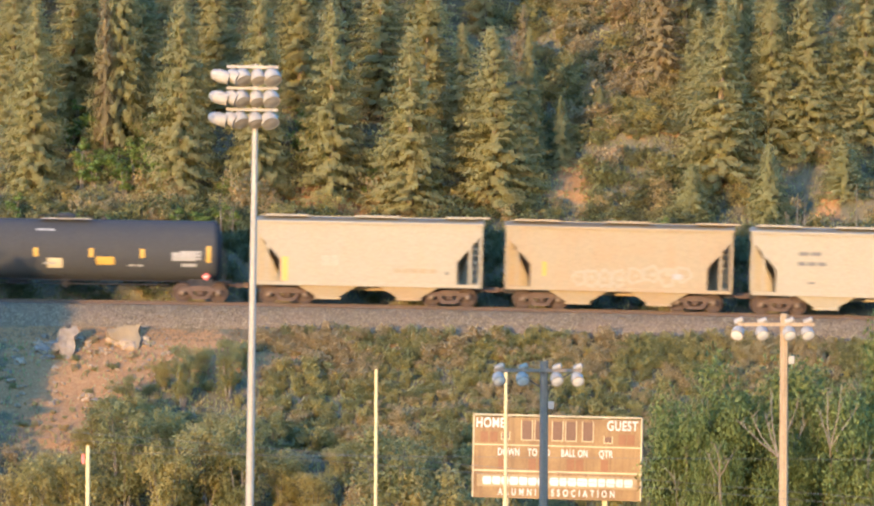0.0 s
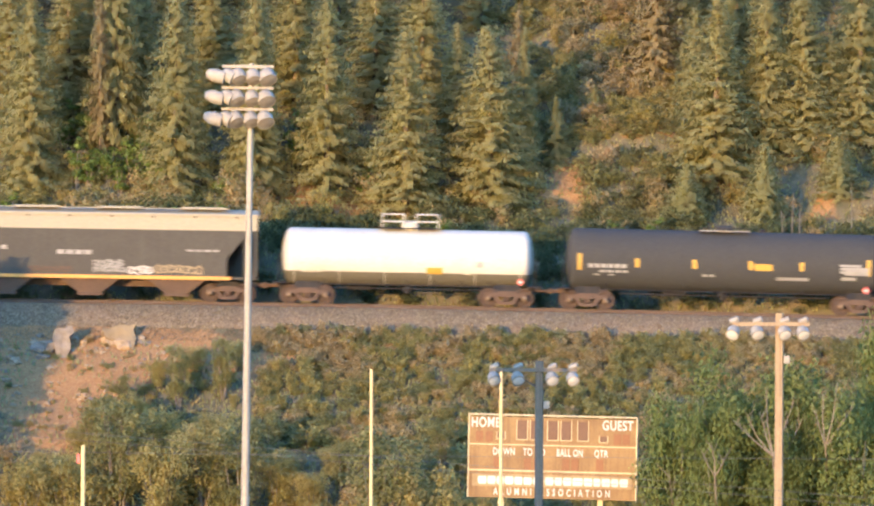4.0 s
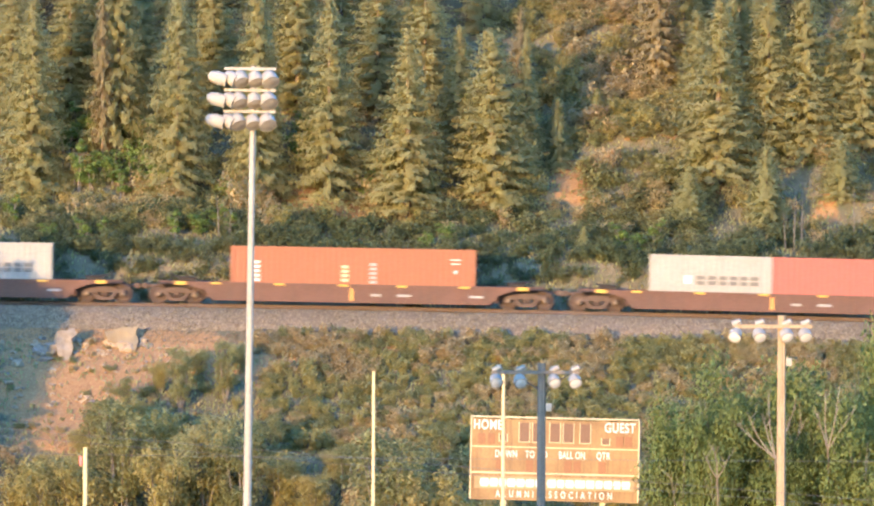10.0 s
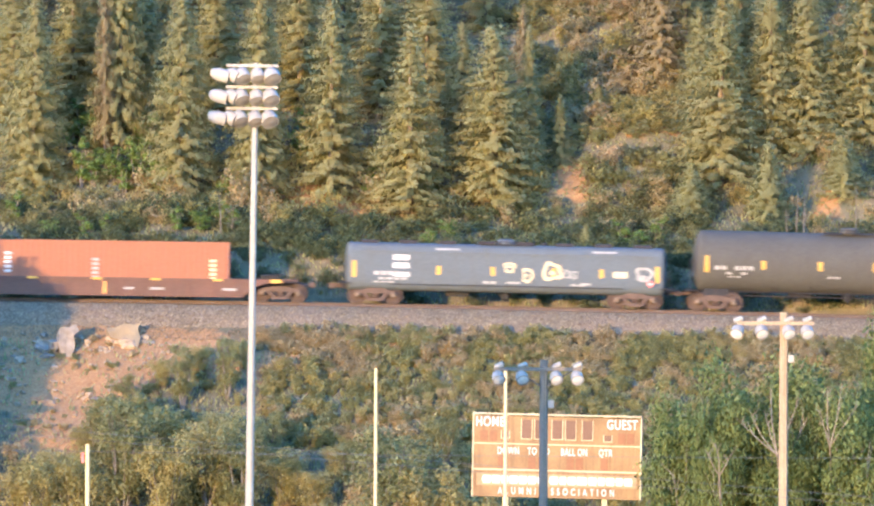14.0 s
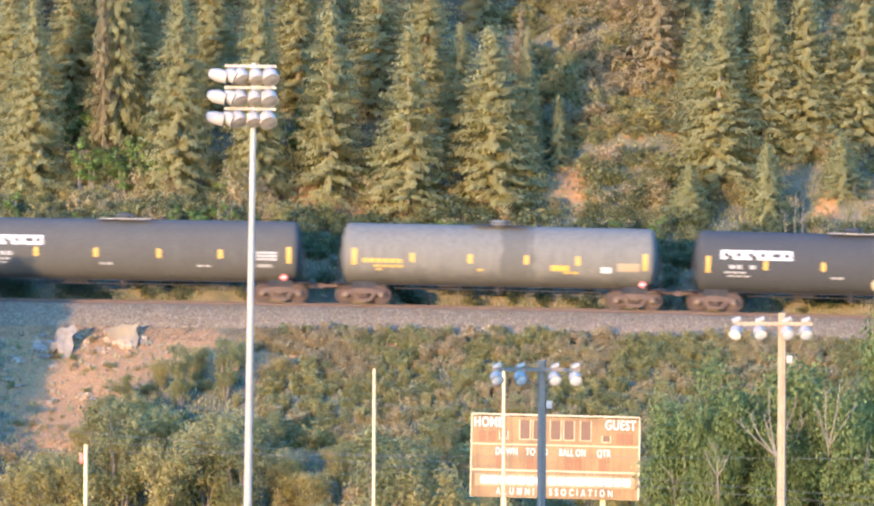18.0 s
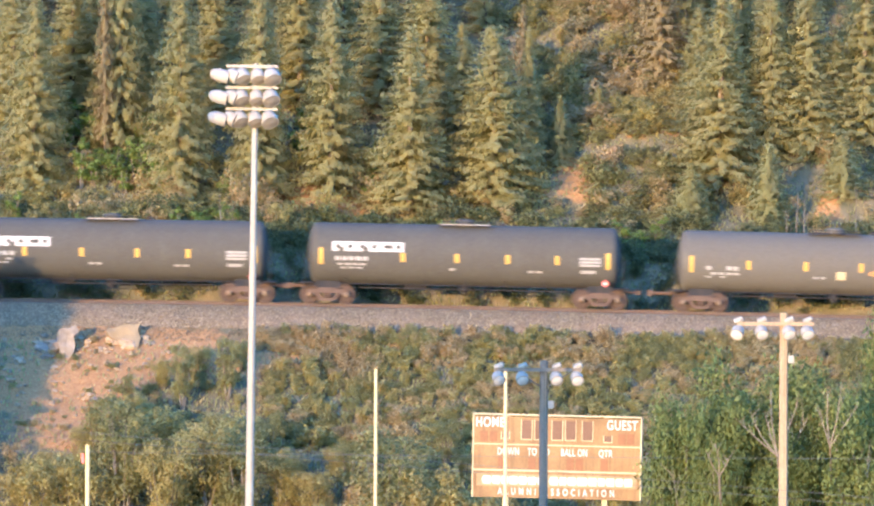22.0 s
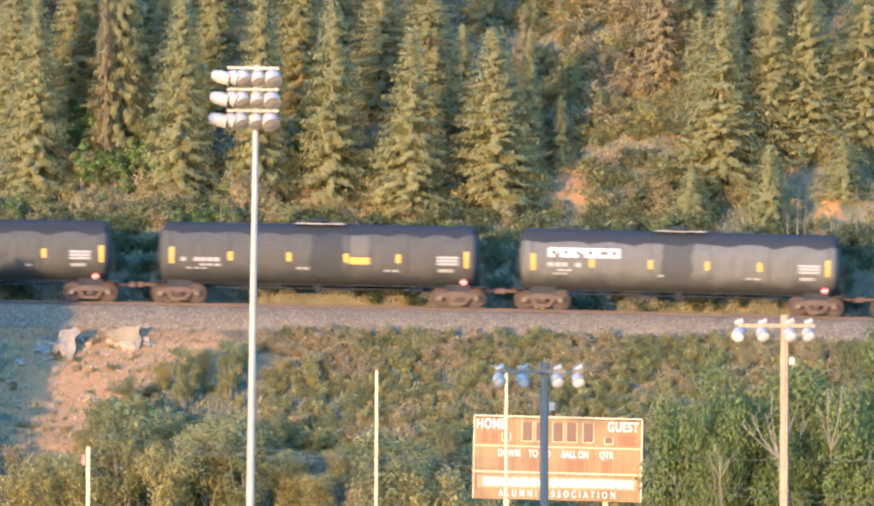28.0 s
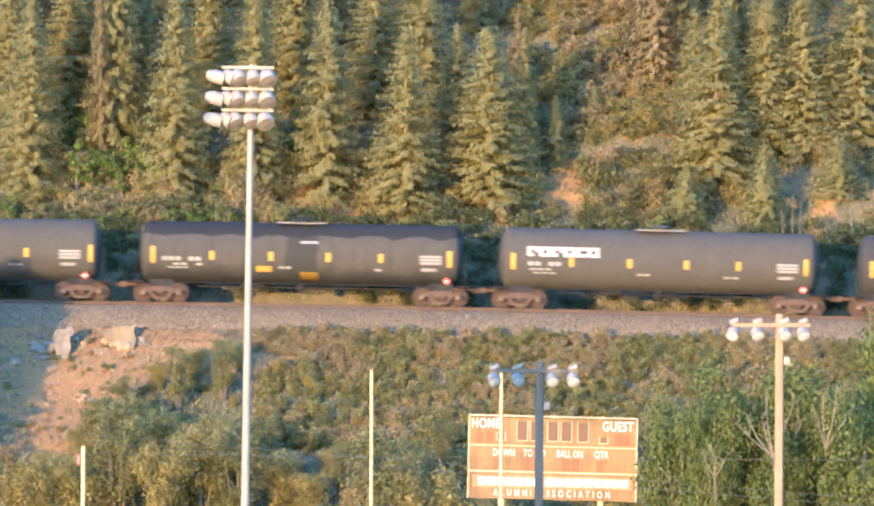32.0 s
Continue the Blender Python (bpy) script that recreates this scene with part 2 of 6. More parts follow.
def share(ob, parent, m=None):
    """Another object on the same mesh, under parent."""
    o = new(ob.name.split(".")[0], ob.data)
    o.parent = parent
    if "label" in ob:
        o["label"] = ob["label"]
    o.matrix_basis = m if m else ob.matrix_basis.copy()
    return o


def empty(name, m=None):
    e = new(name)
    e.empty_display_size = 0.3
    if m:
        e.matrix_basis = m
    return e


def box(bm, x, y, z, sx, sy, sz, m=None, bevel=0.0):
    """A box by its centre and full sizes."""
    mm = Matrix.Translation((x, y, z)) @ Matrix.Diagonal((sx, sy, sz, 1))
    got = bmesh.ops.create_cube(bm, size=1.0, matrix=(m @ mm) if m else mm)["verts"]
    if bevel:
        edges = list({e for v in got for e in v.link_edges})
        bmesh.ops.bevel(bm, geom=edges, offset=bevel, segments=2, affect="EDGES", profile=0.7)
    return bm


def rod(bm, a, b, r0, r1=None, n=8, caps=True):
    a, b = Vector(a), Vector(b)
    d = b - a
    m = Matrix.Translation((a + b) / 2) @ d.to_track_quat("Z", "Y").to_matrix().to_4x4()
    bmesh.ops.create_cone(bm, cap_ends=caps, segments=n, radius1=r0, radius2=r0 if r1 is None else r1, depth=d.length, matrix=m)
    return bm


def prism(bm, outline, y0, y1):
    """Extrudes an outline in x, z from y0 to y1."""
    a = [bm.verts.new((x, y0, z)) for x, z in outline]
    b = [bm.verts.new((x, y1, z)) for x, z in outline]
    n = len(a)
    bm.faces.new(a)
    bm.faces.new(b[::-1])
    for i in range(n):
        bm.faces.new((a[i], b[i], b[(i + 1) % n], a[(i + 1) % n]))
    bmesh.ops.recalc_face_normals(bm, faces=bm.faces)
    return bm


def lathe(bm, profile, m=None, n=32, cap=True):
    """Turns (height, radius) pairs round local z."""
    m = m or Matrix()
    rings = []
    for h, r in profile:
        rings.append([bm.verts.new(m @ Vector((r * math.cos(2 * math.pi * i / n), r * math.sin(2 * math.pi * i / n), h))) for i in range(n)])
    for p, q in zip(rings, rings[1:]):
        for i in range(n):
            bm.faces.new((p[i], p[(i + 1) % n], q[(i + 1) % n], q[i]))
    if cap:
        bm.faces.new(rings[0][::-1])
        bm.faces.new(rings[-1])
    bmesh.ops.recalc_face_normals(bm, faces=bm.faces)
    return bm


def soup(name, verts, faces, mat, normals=None):
    """A mesh of loose faces; normals (one a face) round off the shading of a leafy mass."""
    verts, faces = np.asarray(verts, dtype=float), np.asarray(faces)
    k = faces.shape[1]
    if normals is not None:
        p = verts[faces]
        own = np.cross(p[:, 1] - p[:, 0], p[:, 2] - p[:, 0])
        away = (own * normals).sum(1) < 0
        faces = np.where(away[:, None], faces[:, ::-1], faces)
    me = bpy.data.meshes.new(name)
    me.vertices.add(len(verts))
    me.vertices.foreach_set("co", np.ascontiguousarray(verts, dtype=np.float32).ravel())
    me.loops.add(faces.size)
    me.loops.foreach_set("vertex_index", np.ascontiguousarray(faces, dtype=np.int32).ravel())
    me.polygons.add(len(faces))
    me.polygons.foreach_set("loop_start", np.arange(0, faces.size, k, dtype=np.int32))
    me.update(calc_edges=True)
    if normals is not None:
        me.shade_smooth()
        me.normals_split_custom_set_from_vertices(np.repeat(normals, k, axis=0))
    me.materials.append(mat)
    return me


def quads(centres, along, across, pinch=0.35):
    """Kite-shaped leaves: centre, half-length vectors, half-width vectors."""
    n = len(centres)
    v = np.empty((n, 4, 3))
    v[:, 0], v[:, 2] = centres - along, centres + along
    v[:, 1], v[:, 3] = centres - along * pinch * 0.3 + across, centres - along * pinch * 0.3 - across
    return v.reshape(-1, 3), np.arange(n * 4).reshape(n, 4)


def blades(centres, along, across):
    """Pointed sprays: one triangle each, wide near the inner end."""
    n = len(centres)
    v = np.empty((n, 3, 3))
    v[:, 0], v[:, 1], v[:, 2] = centres - along * 0.7 + across, centres - along * 0.7 - across, centres + along
    return v.reshape(-1, 3), np.arange(n * 3).reshape(n, 3)


# ---- ground, one sheet ----


def grade(x):
    """Height of the rail top along the line."""
    x = max(-520.0, min(520.0, x))
    return -(0.0159 * x + 0.0648 * (abs(x / 12) + math.log((1 + math.exp(-2 * abs(x / 12))) / 2)))


def ease(a, b, v):
    t = max(0.0, min(1.0, (v - a) / (b - a)))
    return t * t * (3 - 2 * t)


SOIL = [(-6.0, 12.9, 1.9, 0.8, 0.9), (-4.4, 12.1, 0.9, 0.6, 0.8), (-7.3, 13.6, 0.7, 0.4, 0.7), (6.6, 15.6, 0.7, 0.7, 0.85), (7.1, 14.3, 0.8, 0.7, 0.85), (8.1, 15.9, 0.7, 0.3, 0.8), (9.1, 16.4, 0.6, 0.28, 0.8), (10.3, 17.2, 0.6, 0.25, 0.8), (11.3, 17.5, 0.6, 0.25, 0.8), (12.2, 17.7, 0.6, 0.25, 0.8), (13.4, 17.6, 0.6, 0.35, 0.8),
        (14.4, 15.6, 0.8, 1.3, 0.85), (16.3, 15.8, 0.5, 0.4, 0.8), (20.0, 12.8, 0.7, 1.0, 0.8), (-15.0, 14.3, 0.9, 0.5, 0.9), (4.7, 14.2, 0.5, 0.5, 0.7), (11.3, 21.0, 1.2, 1.5, 0.45),
        (-18.0, -7.2, 3.2, 2.6, 1.1), (-14.5, -5.6, 3.4, 1.4, 1.1), (-18.6, -10.5, 2.6, 3.0, 0.55), (-9.4, -6.6, 1.6, 1.0, 0.5), (-7.6, -5.6, 2.4, 0.7, 0.45), (-2.0, -4.6, 1.2, 0.5, 0.45)]


def soil_at(x, y):
    return min(1.0, (0.15 + 0.35 * ease(-9.0, -12.0, x)) * math.exp(-((y + 3.9) / 0.8) ** 2) + sum(k * math.exp(-((x - a) / u) ** 2 - ((y - b) / v) ** 2) for a, b, u, v, k in SOIL))


def land(x, y):
    t = grade(x)
    rough = noise.fractal((x * 0.16, y * 0.16, 3.0), 1.0, 2.0, 4) * 0.5
    if y < -2.2:
        z = t - 0.72 - min(1.6, -2.2 - y) * 0.58 - max(0.0, -3.8 - y) * 0.62
        z += rough * ease(-4.6, -8.0, y) * 0.9
        z = z if z > -12.2 else -12.2 - 0.8 * (1 - math.exp((z + 12.2) / 0.8))
        if y < -350:
            z = -13.0 + (8.05 + 13.0) * ease(-350.0, -480.0, y)
        return z
    if y < 3.3:
        return t - 0.72 - 0.06 * math.sin(max(0.0, y - 2.6) / 0.7 * math.pi)
    toe = 3.3 + 0.35 * math.sin(x * 0.21) + 0.3 * noise.noise((x * 0.5, 0.0, 9.0))
    rise = max(0.0, min(1.9, y - toe)) * 1.5 + max(0.0, min(7.2, y - toe - 1.9)) * 0.33 + max(0.0, min(50.0, y - toe - 9.1)) * 0.7
    if y > 62:
        rise += (1 - math.exp(-(y - 62) / 22)) * 15
    return t - 0.72 + rise + rough * ease(4.2, 8.0, y) * 1.5 + 0.8 * math.exp(-((x - 10.6) / 3.0) ** 2 - ((y - 17.4) / 1.2) ** 2)


def spaced(lo, hi, step, far):
    inner = list(np.arange(lo, hi + 1e-6, step))
    out, d, v = [], step, hi
    while v < far:
        d *= 1.35
        v += d
        out.append(v)
    left, d, v = [], step, lo
    while v > -far:
        d *= 1.35
        v -= d
        left.append(v)
    return left[::-1] + inner + out


xs, ys = spaced(-32.0, 32.0, 0.4, 2600.0), spaced(-26.0, 36.0, 0.4, 2600.0)
ys = sorted(set(ys) | {-350.0, -380.0, -410.0, -440.0, -465.0, -480.0, -495.0, -510.0})
gv = [(x, y, land(x, y)) for y in ys for x in xs]
nx = len(xs)
gf = [(j * nx + i, j * nx + i + 1, (j + 1) * nx + i + 1, (j + 1) * nx + i) for j in range(len(ys) - 1) for i in range(nx - 1)]
gme = soup("ground", gv, gf, M_GROUND)
soil = gme.attributes.new("soil", "FLOAT", "POINT")
soil.data.foreach_set("value", [soil_at(x, y) for x, y, z in gv])
gme.shade_smooth()
tagged(new("ground", gme), "grassy hillside and embankment with patches of bare reddish soil", "ground", kind="structure")


def sweep(name, outline, mat, label, category):
    """A cross-section in y, z carried along the line."""
    stations = [-520.0, -400.0, -300.0, -200.0, -120.0, -80.0, -50.0] + list(np.arange(-40.0, 40.1, 2.0)) + [50.0, 80.0, 120.0, 200.0, 300.0, 400.0, 520.0]
    k = len(outline)
    v = [(x, y, grade(x) + z) for x in stations for y, z in outline]
    f = [(i * k + j, i * k + (j + 1) % k, (i + 1) * k + (j + 1) % k, (i + 1) * k + j) for i in range(len(stations) - 1) for j in range(k)]
    return tagged(new(name, soup(name, v, f, mat)), label, category, kind="structure")


sweep("ballast_bed", [(-3.05, -1.16), (-1.8, -0.195), (1.75, -0.195), (2.7, -0.78), (2.7, -1.3), (-3.7, -2.0)], M_BALLAST, "grey-brown crushed stone ballast bed under the track", "ballast")
RAIL_SECTION = [(-0.07, -0.17), (0.07, -0.17), (0.07, -0.15), (0.012, -0.13), (0.012, -0.045), (0.036, -0.035), (0.036, 0.0), (-0.036, 0.0), (-0.036, -0.035), (-0.012, -0.045), (-0.012, -0.13), (-0.07, -0.15)]
for side in (-0.755, 0.755):
    sweep("rail", [(y + side, z) for y, z in RAIL_SECTION], M_RAIL, "rust-brown steel rail on timber sleepers", "rail")

tie_bm = box(bmesh.new(), 0, 0, -0.26, 0.23, 2.6, 0.17, bevel=0.015)
tie = part("sleeper", tie_bm, M_TIE)
tagged(tie, "dark creosoted timber railway sleeper in ballast", "sleeper", "sleepers under the track")
tie.matrix_basis = pose(-27.5, 0, grade(-27.5))
for i in range(1, 100):
    x = -27.5 + i * 0.55
    copy_thing(tie, pose(x, random.uniform(-0.03, 0.03), grade(x), 0, 0, random.uniform(-1, 1)))

# ---- trees and plants ----
rng = np.random.default_rng(7)


def unit(v):
    return v / (np.linalg.norm(v, axis=-1, keepdims=True) + 1e-9)


def spruce(height, radius, levels, mat, sparse=1.0, bare=0.06, curve=0.85, dens=1.0):
    """A spruce at the origin: tapered trunk, whorls of drooping boughs that carry sprays of needles."""
    top = empty("spruce")
    tb = bmesh.new()
    zs = [0.0, height * 0.3, height * 0.65, height * 0.985]
    for a, b in zip(zs, zs[1:]):
        r = lambda z: 0.014 * height * (1 - z / height) + 0.010
        rod(tb, (0, 0, a - (0.6 if a == 0 else 0)), (0.0, 0, b), r(a), r(b), 8, caps=False)
    part("trunk", tb, M_PALETRUNK if mat is M_DEAD else M_BARK, top, smooth=True)
    C, A, W, N = [], [], [], []
    for li in range(levels):
        f = bare + (1 - bare) * (li + rng.uniform(-0.4, 0.4)) / levels
        z0 = max(0.02, f) * height
        R = radius * (max(0.0, 1 - f) ** curve) * rng.uniform(0.84, 1.12) + 0.06
        nb = int(rng.integers(13, 18) * sparse)
        phi0 = rng.uniform(0, 6.28)
        for k in range(nb):
            ph = phi0 + k * 6.2832 / max(nb, 1) + rng.uniform(-0.3, 0.3)
            L = R * rng.uniform(0.75, 1.18)
            zb = z0 + rng.uniform(-1.8, 1.8) * height / levels
            droop = rng.uniform(0.3, 0.75) * (1 - 0.6 * f)
            out = np.array([math.cos(ph), math.sin(ph), 0.0])
            side = np.array([-out[1], out[0], 0.0])
            ns = max(4, int(L / 0.072 * dens))
            for s in np.linspace(0.12, 1.0, ns):
                p = out * L * s + np.array([0, 0, zb - droop * L * s + 0.2 * L * s * s])
                ln = (0.10 + 0.11 * L * (1.08 - s)) * rng.uniform(0.7, 1.2)
                for sg in (-1.0, 1.0, rng.uniform(-0.5, 0.5)):
                    hang = abs(sg) < 1.0
                    d = unit(out * rng.uniform(0.1, 0.7) + side * sg * rng.uniform(0.3, 0.9) + np.array([0, 0, rng.uniform(-1.9, -0.7) if hang else rng.uniform(-0.9, 0.1)]))
                    w = unit(np.cross(d, rng.normal(0, 1.0, 3)))
                    C.append(p + d * ln * 0.5 + rng.normal(0, 0.05, 3))
                    A.append(d * ln * (0.85 if hang else 0.6))
                    W.append(w * rng.uniform(0.026, 0.048))
                    N.append(out + side * sg * 0.2 + np.array([0, 0, 0.15]) + rng.normal(0, 0.13, 3))
    for k in range(10):
        d = unit(np.array([rng.normal(0, 0.25), rng.normal(0, 0.25), 1.0]))
        C.append(np.array([0, 0, height * (0.955 + 0.005 * k)]))
        A.append(d * 0.14)
        N.append(d + rng.normal(0, 0.6, 3))
        W.append(unit(np.cross(d, rng.normal(0, 1, 3))) * 0.03)
    v, q = blades(np.array(C), np.array(A), np.array(W))
    crown = new("crown", soup("crown", v, q, mat, unit(np.array(N))))
    crown.parent = top
    return top


def leaf_cloud(n, lumps, size, flat=0.5):
    """Leaves gathered in lumps: list of (x, y, z, r). Outer shells are denser, so gaps stay between lumps."""
    lumps = np.array(lumps)
    wgt = lumps[:, 3] ** 2
    idx = rng.choice(len(lumps), n, p=wgt / wgt.sum())
    d = unit(rng.normal(0, 1, (n, 3)))
    r = lumps[idx, 3][:, None] * rng.uniform(0.15, 1.6, (n, 1)) ** 0.75
    c = lumps[idx, :3] + d * r * np.array([1, 1, 0.85])
    a = unit(rng.normal(0, 1, (n, 3)) + d * 0.5 - np.array([0, 0, 0.3]))
    w = unit(np.cross(a, rng.normal(0, 1, (n, 3)) + d))
    s = size * rng.uniform(0.6, 1.4, (n, 1))
    v, q = quads(c, a * s, w * s * flat)
    return v, q, unit(d * np.array([1, 1, 0.45]) + np.array([0, 0, 0.1]) + rng.normal(0, 0.42, (n, 3)))


def shrub(name, h, r, n, size, mat, stems=6, spread=0.7, twig=M_TWIG, every=1):
    top = empty(name)
    lumps = []
    for k in range(stems):
        ph, rr = k * 6.28 / stems + rng.uniform(-0.4, 0.4), r * rng.uniform(0.25, spread)
        tip = Vector((rr * math.cos(ph), rr * math.sin(ph), h * rng.uniform(0.6, 0.95)))
        if k % every == 0:
            part("stem", rod(bmesh.new(), (0.1 * math.cos(ph), 0.1 * math.sin(ph), -0.3), tip, 0.025 + 0.006 * h, 0.008, 5, caps=False), twig, top)
        for u in (0.35, 0.6, 0.85, 1.0):
            lumps.append((tip.x * u + rng.normal(0, 0.12 * r), tip.y * u + rng.normal(0, 0.12 * r), max(0.12, tip.z * u + rng.normal(0, 0.06 * h)), r * rng.uniform(0.15, 0.31)))
    v, q, nr = leaf_cloud(n, lumps, size)
    c = new("foliage", soup("foliage", v, q, mat, nr))
    c.parent = top
    return top


def broadleaf(h, r, n, size, mat, limbs=9, low=0.25):
    """A cottonwood: trunk that forks into bare pale limbs, crown of leaves in lumps."""
    top = empty("cottonwood_tree")
    bm = bmesh.new()
    rod(bm, (0, 0, -0.4), (0.15, 0.1, h * 0.45), 0.03 * h * 0.7, 0.012 * h, 9, caps=False)
    part("trunk", bm, M_PALEBARK, top, smooth=True)
    lumps = []
    for k in range(limbs):
        ph = k * 2.4 + rng.uniform(-0.3, 0.3)
        z0 = h * rng.uniform(low, 0.5)
        tip = Vector((r * rng.uniform(0.35, 0.9) * math.cos(ph), r * rng.uniform(0.35, 0.9) * math.sin(ph), h * rng.uniform(0.55, 0.97)))
        base = Vector((0.1, 0.07, z0))
        mid = base.lerp(tip, 0.5) + Vector((0, 0, -0.05 * h))
        lb = bmesh.new()
        rod(lb, base, mid, 0.007 * h, 0.0045 * h, 6, caps=False)
        rod(lb, mid, tip, 0.0045 * h, 0.0015 * h, 6, caps=False)
        for u in (0.3, 0.55, 0.8):
            p = mid.lerp(tip, u)
            q = p + Vector((rng.normal(0, 0.12 * r), rng.normal(0, 0.12 * r), rng.uniform(0.03, 0.12) * h))
            rod(lb, p, q, 0.003 * h, 0.0012 * h, 5, caps=False)
            lumps.append((q.x, q.y, q.z, r * rng.uniform(0.2, 0.34)))
        part("limb", lb, M_TWIG, top)
        lumps.append((tip.x, tip.y, tip.z, r * rng.uniform(0.22, 0.36)))
        lumps.append((mid.x * 1.2, mid.y * 1.2, mid.z, r * rng.uniform(0.22, 0.36)))
        lumps.append((tip.x * 1.05, tip.y * 1.05, tip.z * rng.uniform(0.45, 0.7), r * rng.uniform(0.2, 0.34)))
    for k in range(3):                  # dead limbs that reach out of the leaves
        ph = k * 2.1 + rng.uniform(-0.3, 0.3)
        z0 = h * rng.uniform(0.45, 0.75)
        tip = Vector((r * 1.0 * math.cos(ph), r * 1.0 * math.sin(ph), z0 + h * rng.uniform(0.08, 0.2)))
        base = Vector((r * 0.45 * math.cos(ph), r * 0.45 * math.sin(ph), z0 - h * 0.08))
        db = rod(bmesh.new(), base, tip, 0.0042 * h, 0.0015 * h, 6, caps=False)
        for u in (0.3, 0.5, 0.7, 0.85):
            fork = base.lerp(tip, u)
            rod(db, fork, fork + Vector((rng.normal(0, 0.12 * r), rng.normal(0, 0.12 * r), h * rng.uniform(0.04, 0.12))), 0.0024 * h, 0.0010 * h, 5, caps=False)
        part("dead_limb", db, M_PALEBARK, top, "bare pale dead limb")
    v, q, nr = leaf_cloud(n, lumps, size)
    c = new("crown", soup("crown", v, q, mat, nr))
    c.parent = top
    return top


def put(ob, x, y, sx=1.0, sz=1.0, turn=None, lean=0.0, z=None):
    turn = random.uniform(0, 360) if turn is None else turn
    base = land(x, y) if z is None else z
    return Matrix.LocRotScale((x, y, base - 0.05), Euler((radians(lean), radians(random.uniform(-1.5, 1.5)), radians(turn))), (sx, sx, sz))


SPRUCES = [spruce(10.0, 1.8, 38, M_SPRUCE, 1.0, 0.06, 0.72), spruce(10.0, 1.7, 36, M_SPRUCE, 0.95, 0.04, 0.6), spruce(10.0, 1.8, 40, M_SPRUCE, 1.0, 0.08, 0.85), spruce(10.0, 1.7, 36, M_SPRUCE, 0.85, 0.08, 0.66), spruce(10.0, 1.8, 38, M_SPRUCE, 0.9, 0.05, 0.9)]
YOUNG = spruce(5.0, 1.25, 26, M_SPRUCE_BLUE, 1.0, 0.02, 0.9)
DEADS = spruce(8.0, 1.7, 26, M_DEAD, 0.85, 0.16, 0.5, 0.8)
FARS = [spruce(11.0, 1.9, 32, M_SPRUCE, 0.8, 0.06, 0.7, 0.8), spruce(11.0, 1.7, 30, M_SPRUCE, 0.8, 0.1, 0.6, 0.8)]
ASIDE = spruce(10.0, 1.8, 24, M_SPRUCE, 0.8, 0.05, 0.8, 0.45)
tagged(ASIDE, "tall dense spruce beside the line", "spruce", "spruces beside the line")
for s in SPRUCES:
    tagged(s, "tall olive-green spruce with drooping boughs on the hillside", "spruce", "spruces on the hillside")
tagged(YOUNG, "young blue-green spruce on the open slope", "spruce", "young spruces")
tagged(DEADS, "half-dead spruce with brown needles and a bare trunk", "spruce", "dying spruces")
for s in FARS:
    tagged(s, "spruce in the dense wood high on the hillside", "spruce", "spruces of the upper wood")

# x, y, height, radius of the spruces that stand out
STAND = [(-20.7, 13.9, 9.7, 1.64), (-13.2, 12.9, 10.3, 1.78), (-9.1, 13.0, 11.4, 1.57), (-5.4, 12.9, 9.7, 1.78), (-1.4, 12.0, 9.0, 2.13), (1.2, 16.3, 6.3, 1.0),
         (3.0, 12.9, 8.1, 1.66), (4.6, 14.4, 6.3, 0.72), (-0.6, 18.9, 7.5, 1.44), (14.5, 15.3, 9.7, 1.5), (17.2, 17.0, 8.6, 1.29), (19.1, 17.1, 8.0, 1.29),
         (20.5, 17.5, 4.7, 1.15), (-3.0, 19.2, 7.2, 1.44), (-18.9, 19.3, 7.5, 1.3), (-11.4, 19.0, 7.5, 1.44), (-7.1, 20.0, 6.9, 1.3),
         (15.7, 18.2, 8.3, 1.15), (22.0, 18.0, 8.6, 1.44)]
STAND += [(-22.0, 18.4, 8.1, 1.3), (-15.3, 18.5, 7.8, 1.15), (13.5, 18.5, 5.8, 0.9), (-16.3, 16.6, 11.0, 1.25)]
placed = []


def plant(ob, x, y, h0, r0, h, r, used, lean=0.0):
    m = put(ob, x, y, r / r0, h / h0, None, lean)
    if ob.name in used:
        copy_thing(ob, m)
    else:
        used.add(ob.name)
        ob.matrix_basis = m
    placed.append((x, y))


used = set()
for i, (x, y, h, r) in enumerate(STAND):
    plant(SPRUCES[i % 5], x, y, 10.0, 1.8, h * 1.05, r * 1.36, used)
for x, y, h, r in [(6.3, 16.0, 3.4, 0.75), (8.4, 19.2, 2.4, 0.61), (20.8, 13.7, 4.5, 1.17), (16.9, 11.6, 5.8, 1.21), (12.9, 11.4, 4.4, 1.21), (7.6, 8.2, 1.7, 0.5), (-6.2, 15.6, 2.6, 0.7), (23.5, 10.5, 4.2, 1.1)]:
    plant(YOUNG, x, y, 5.0, 1.25, h, r * 1.45, used)
for x, y, h, r in [(11.6, 22.4, 7.4, 2.0), (-17.1, 15.4, 11.0, 0.6), (4.4, 20.2, 6.4, 0.6), (-16.4, 19.5, 7.5, 1.1)]:
    plant(DEADS, x, y, 8.0, 1.7, h, r, used)
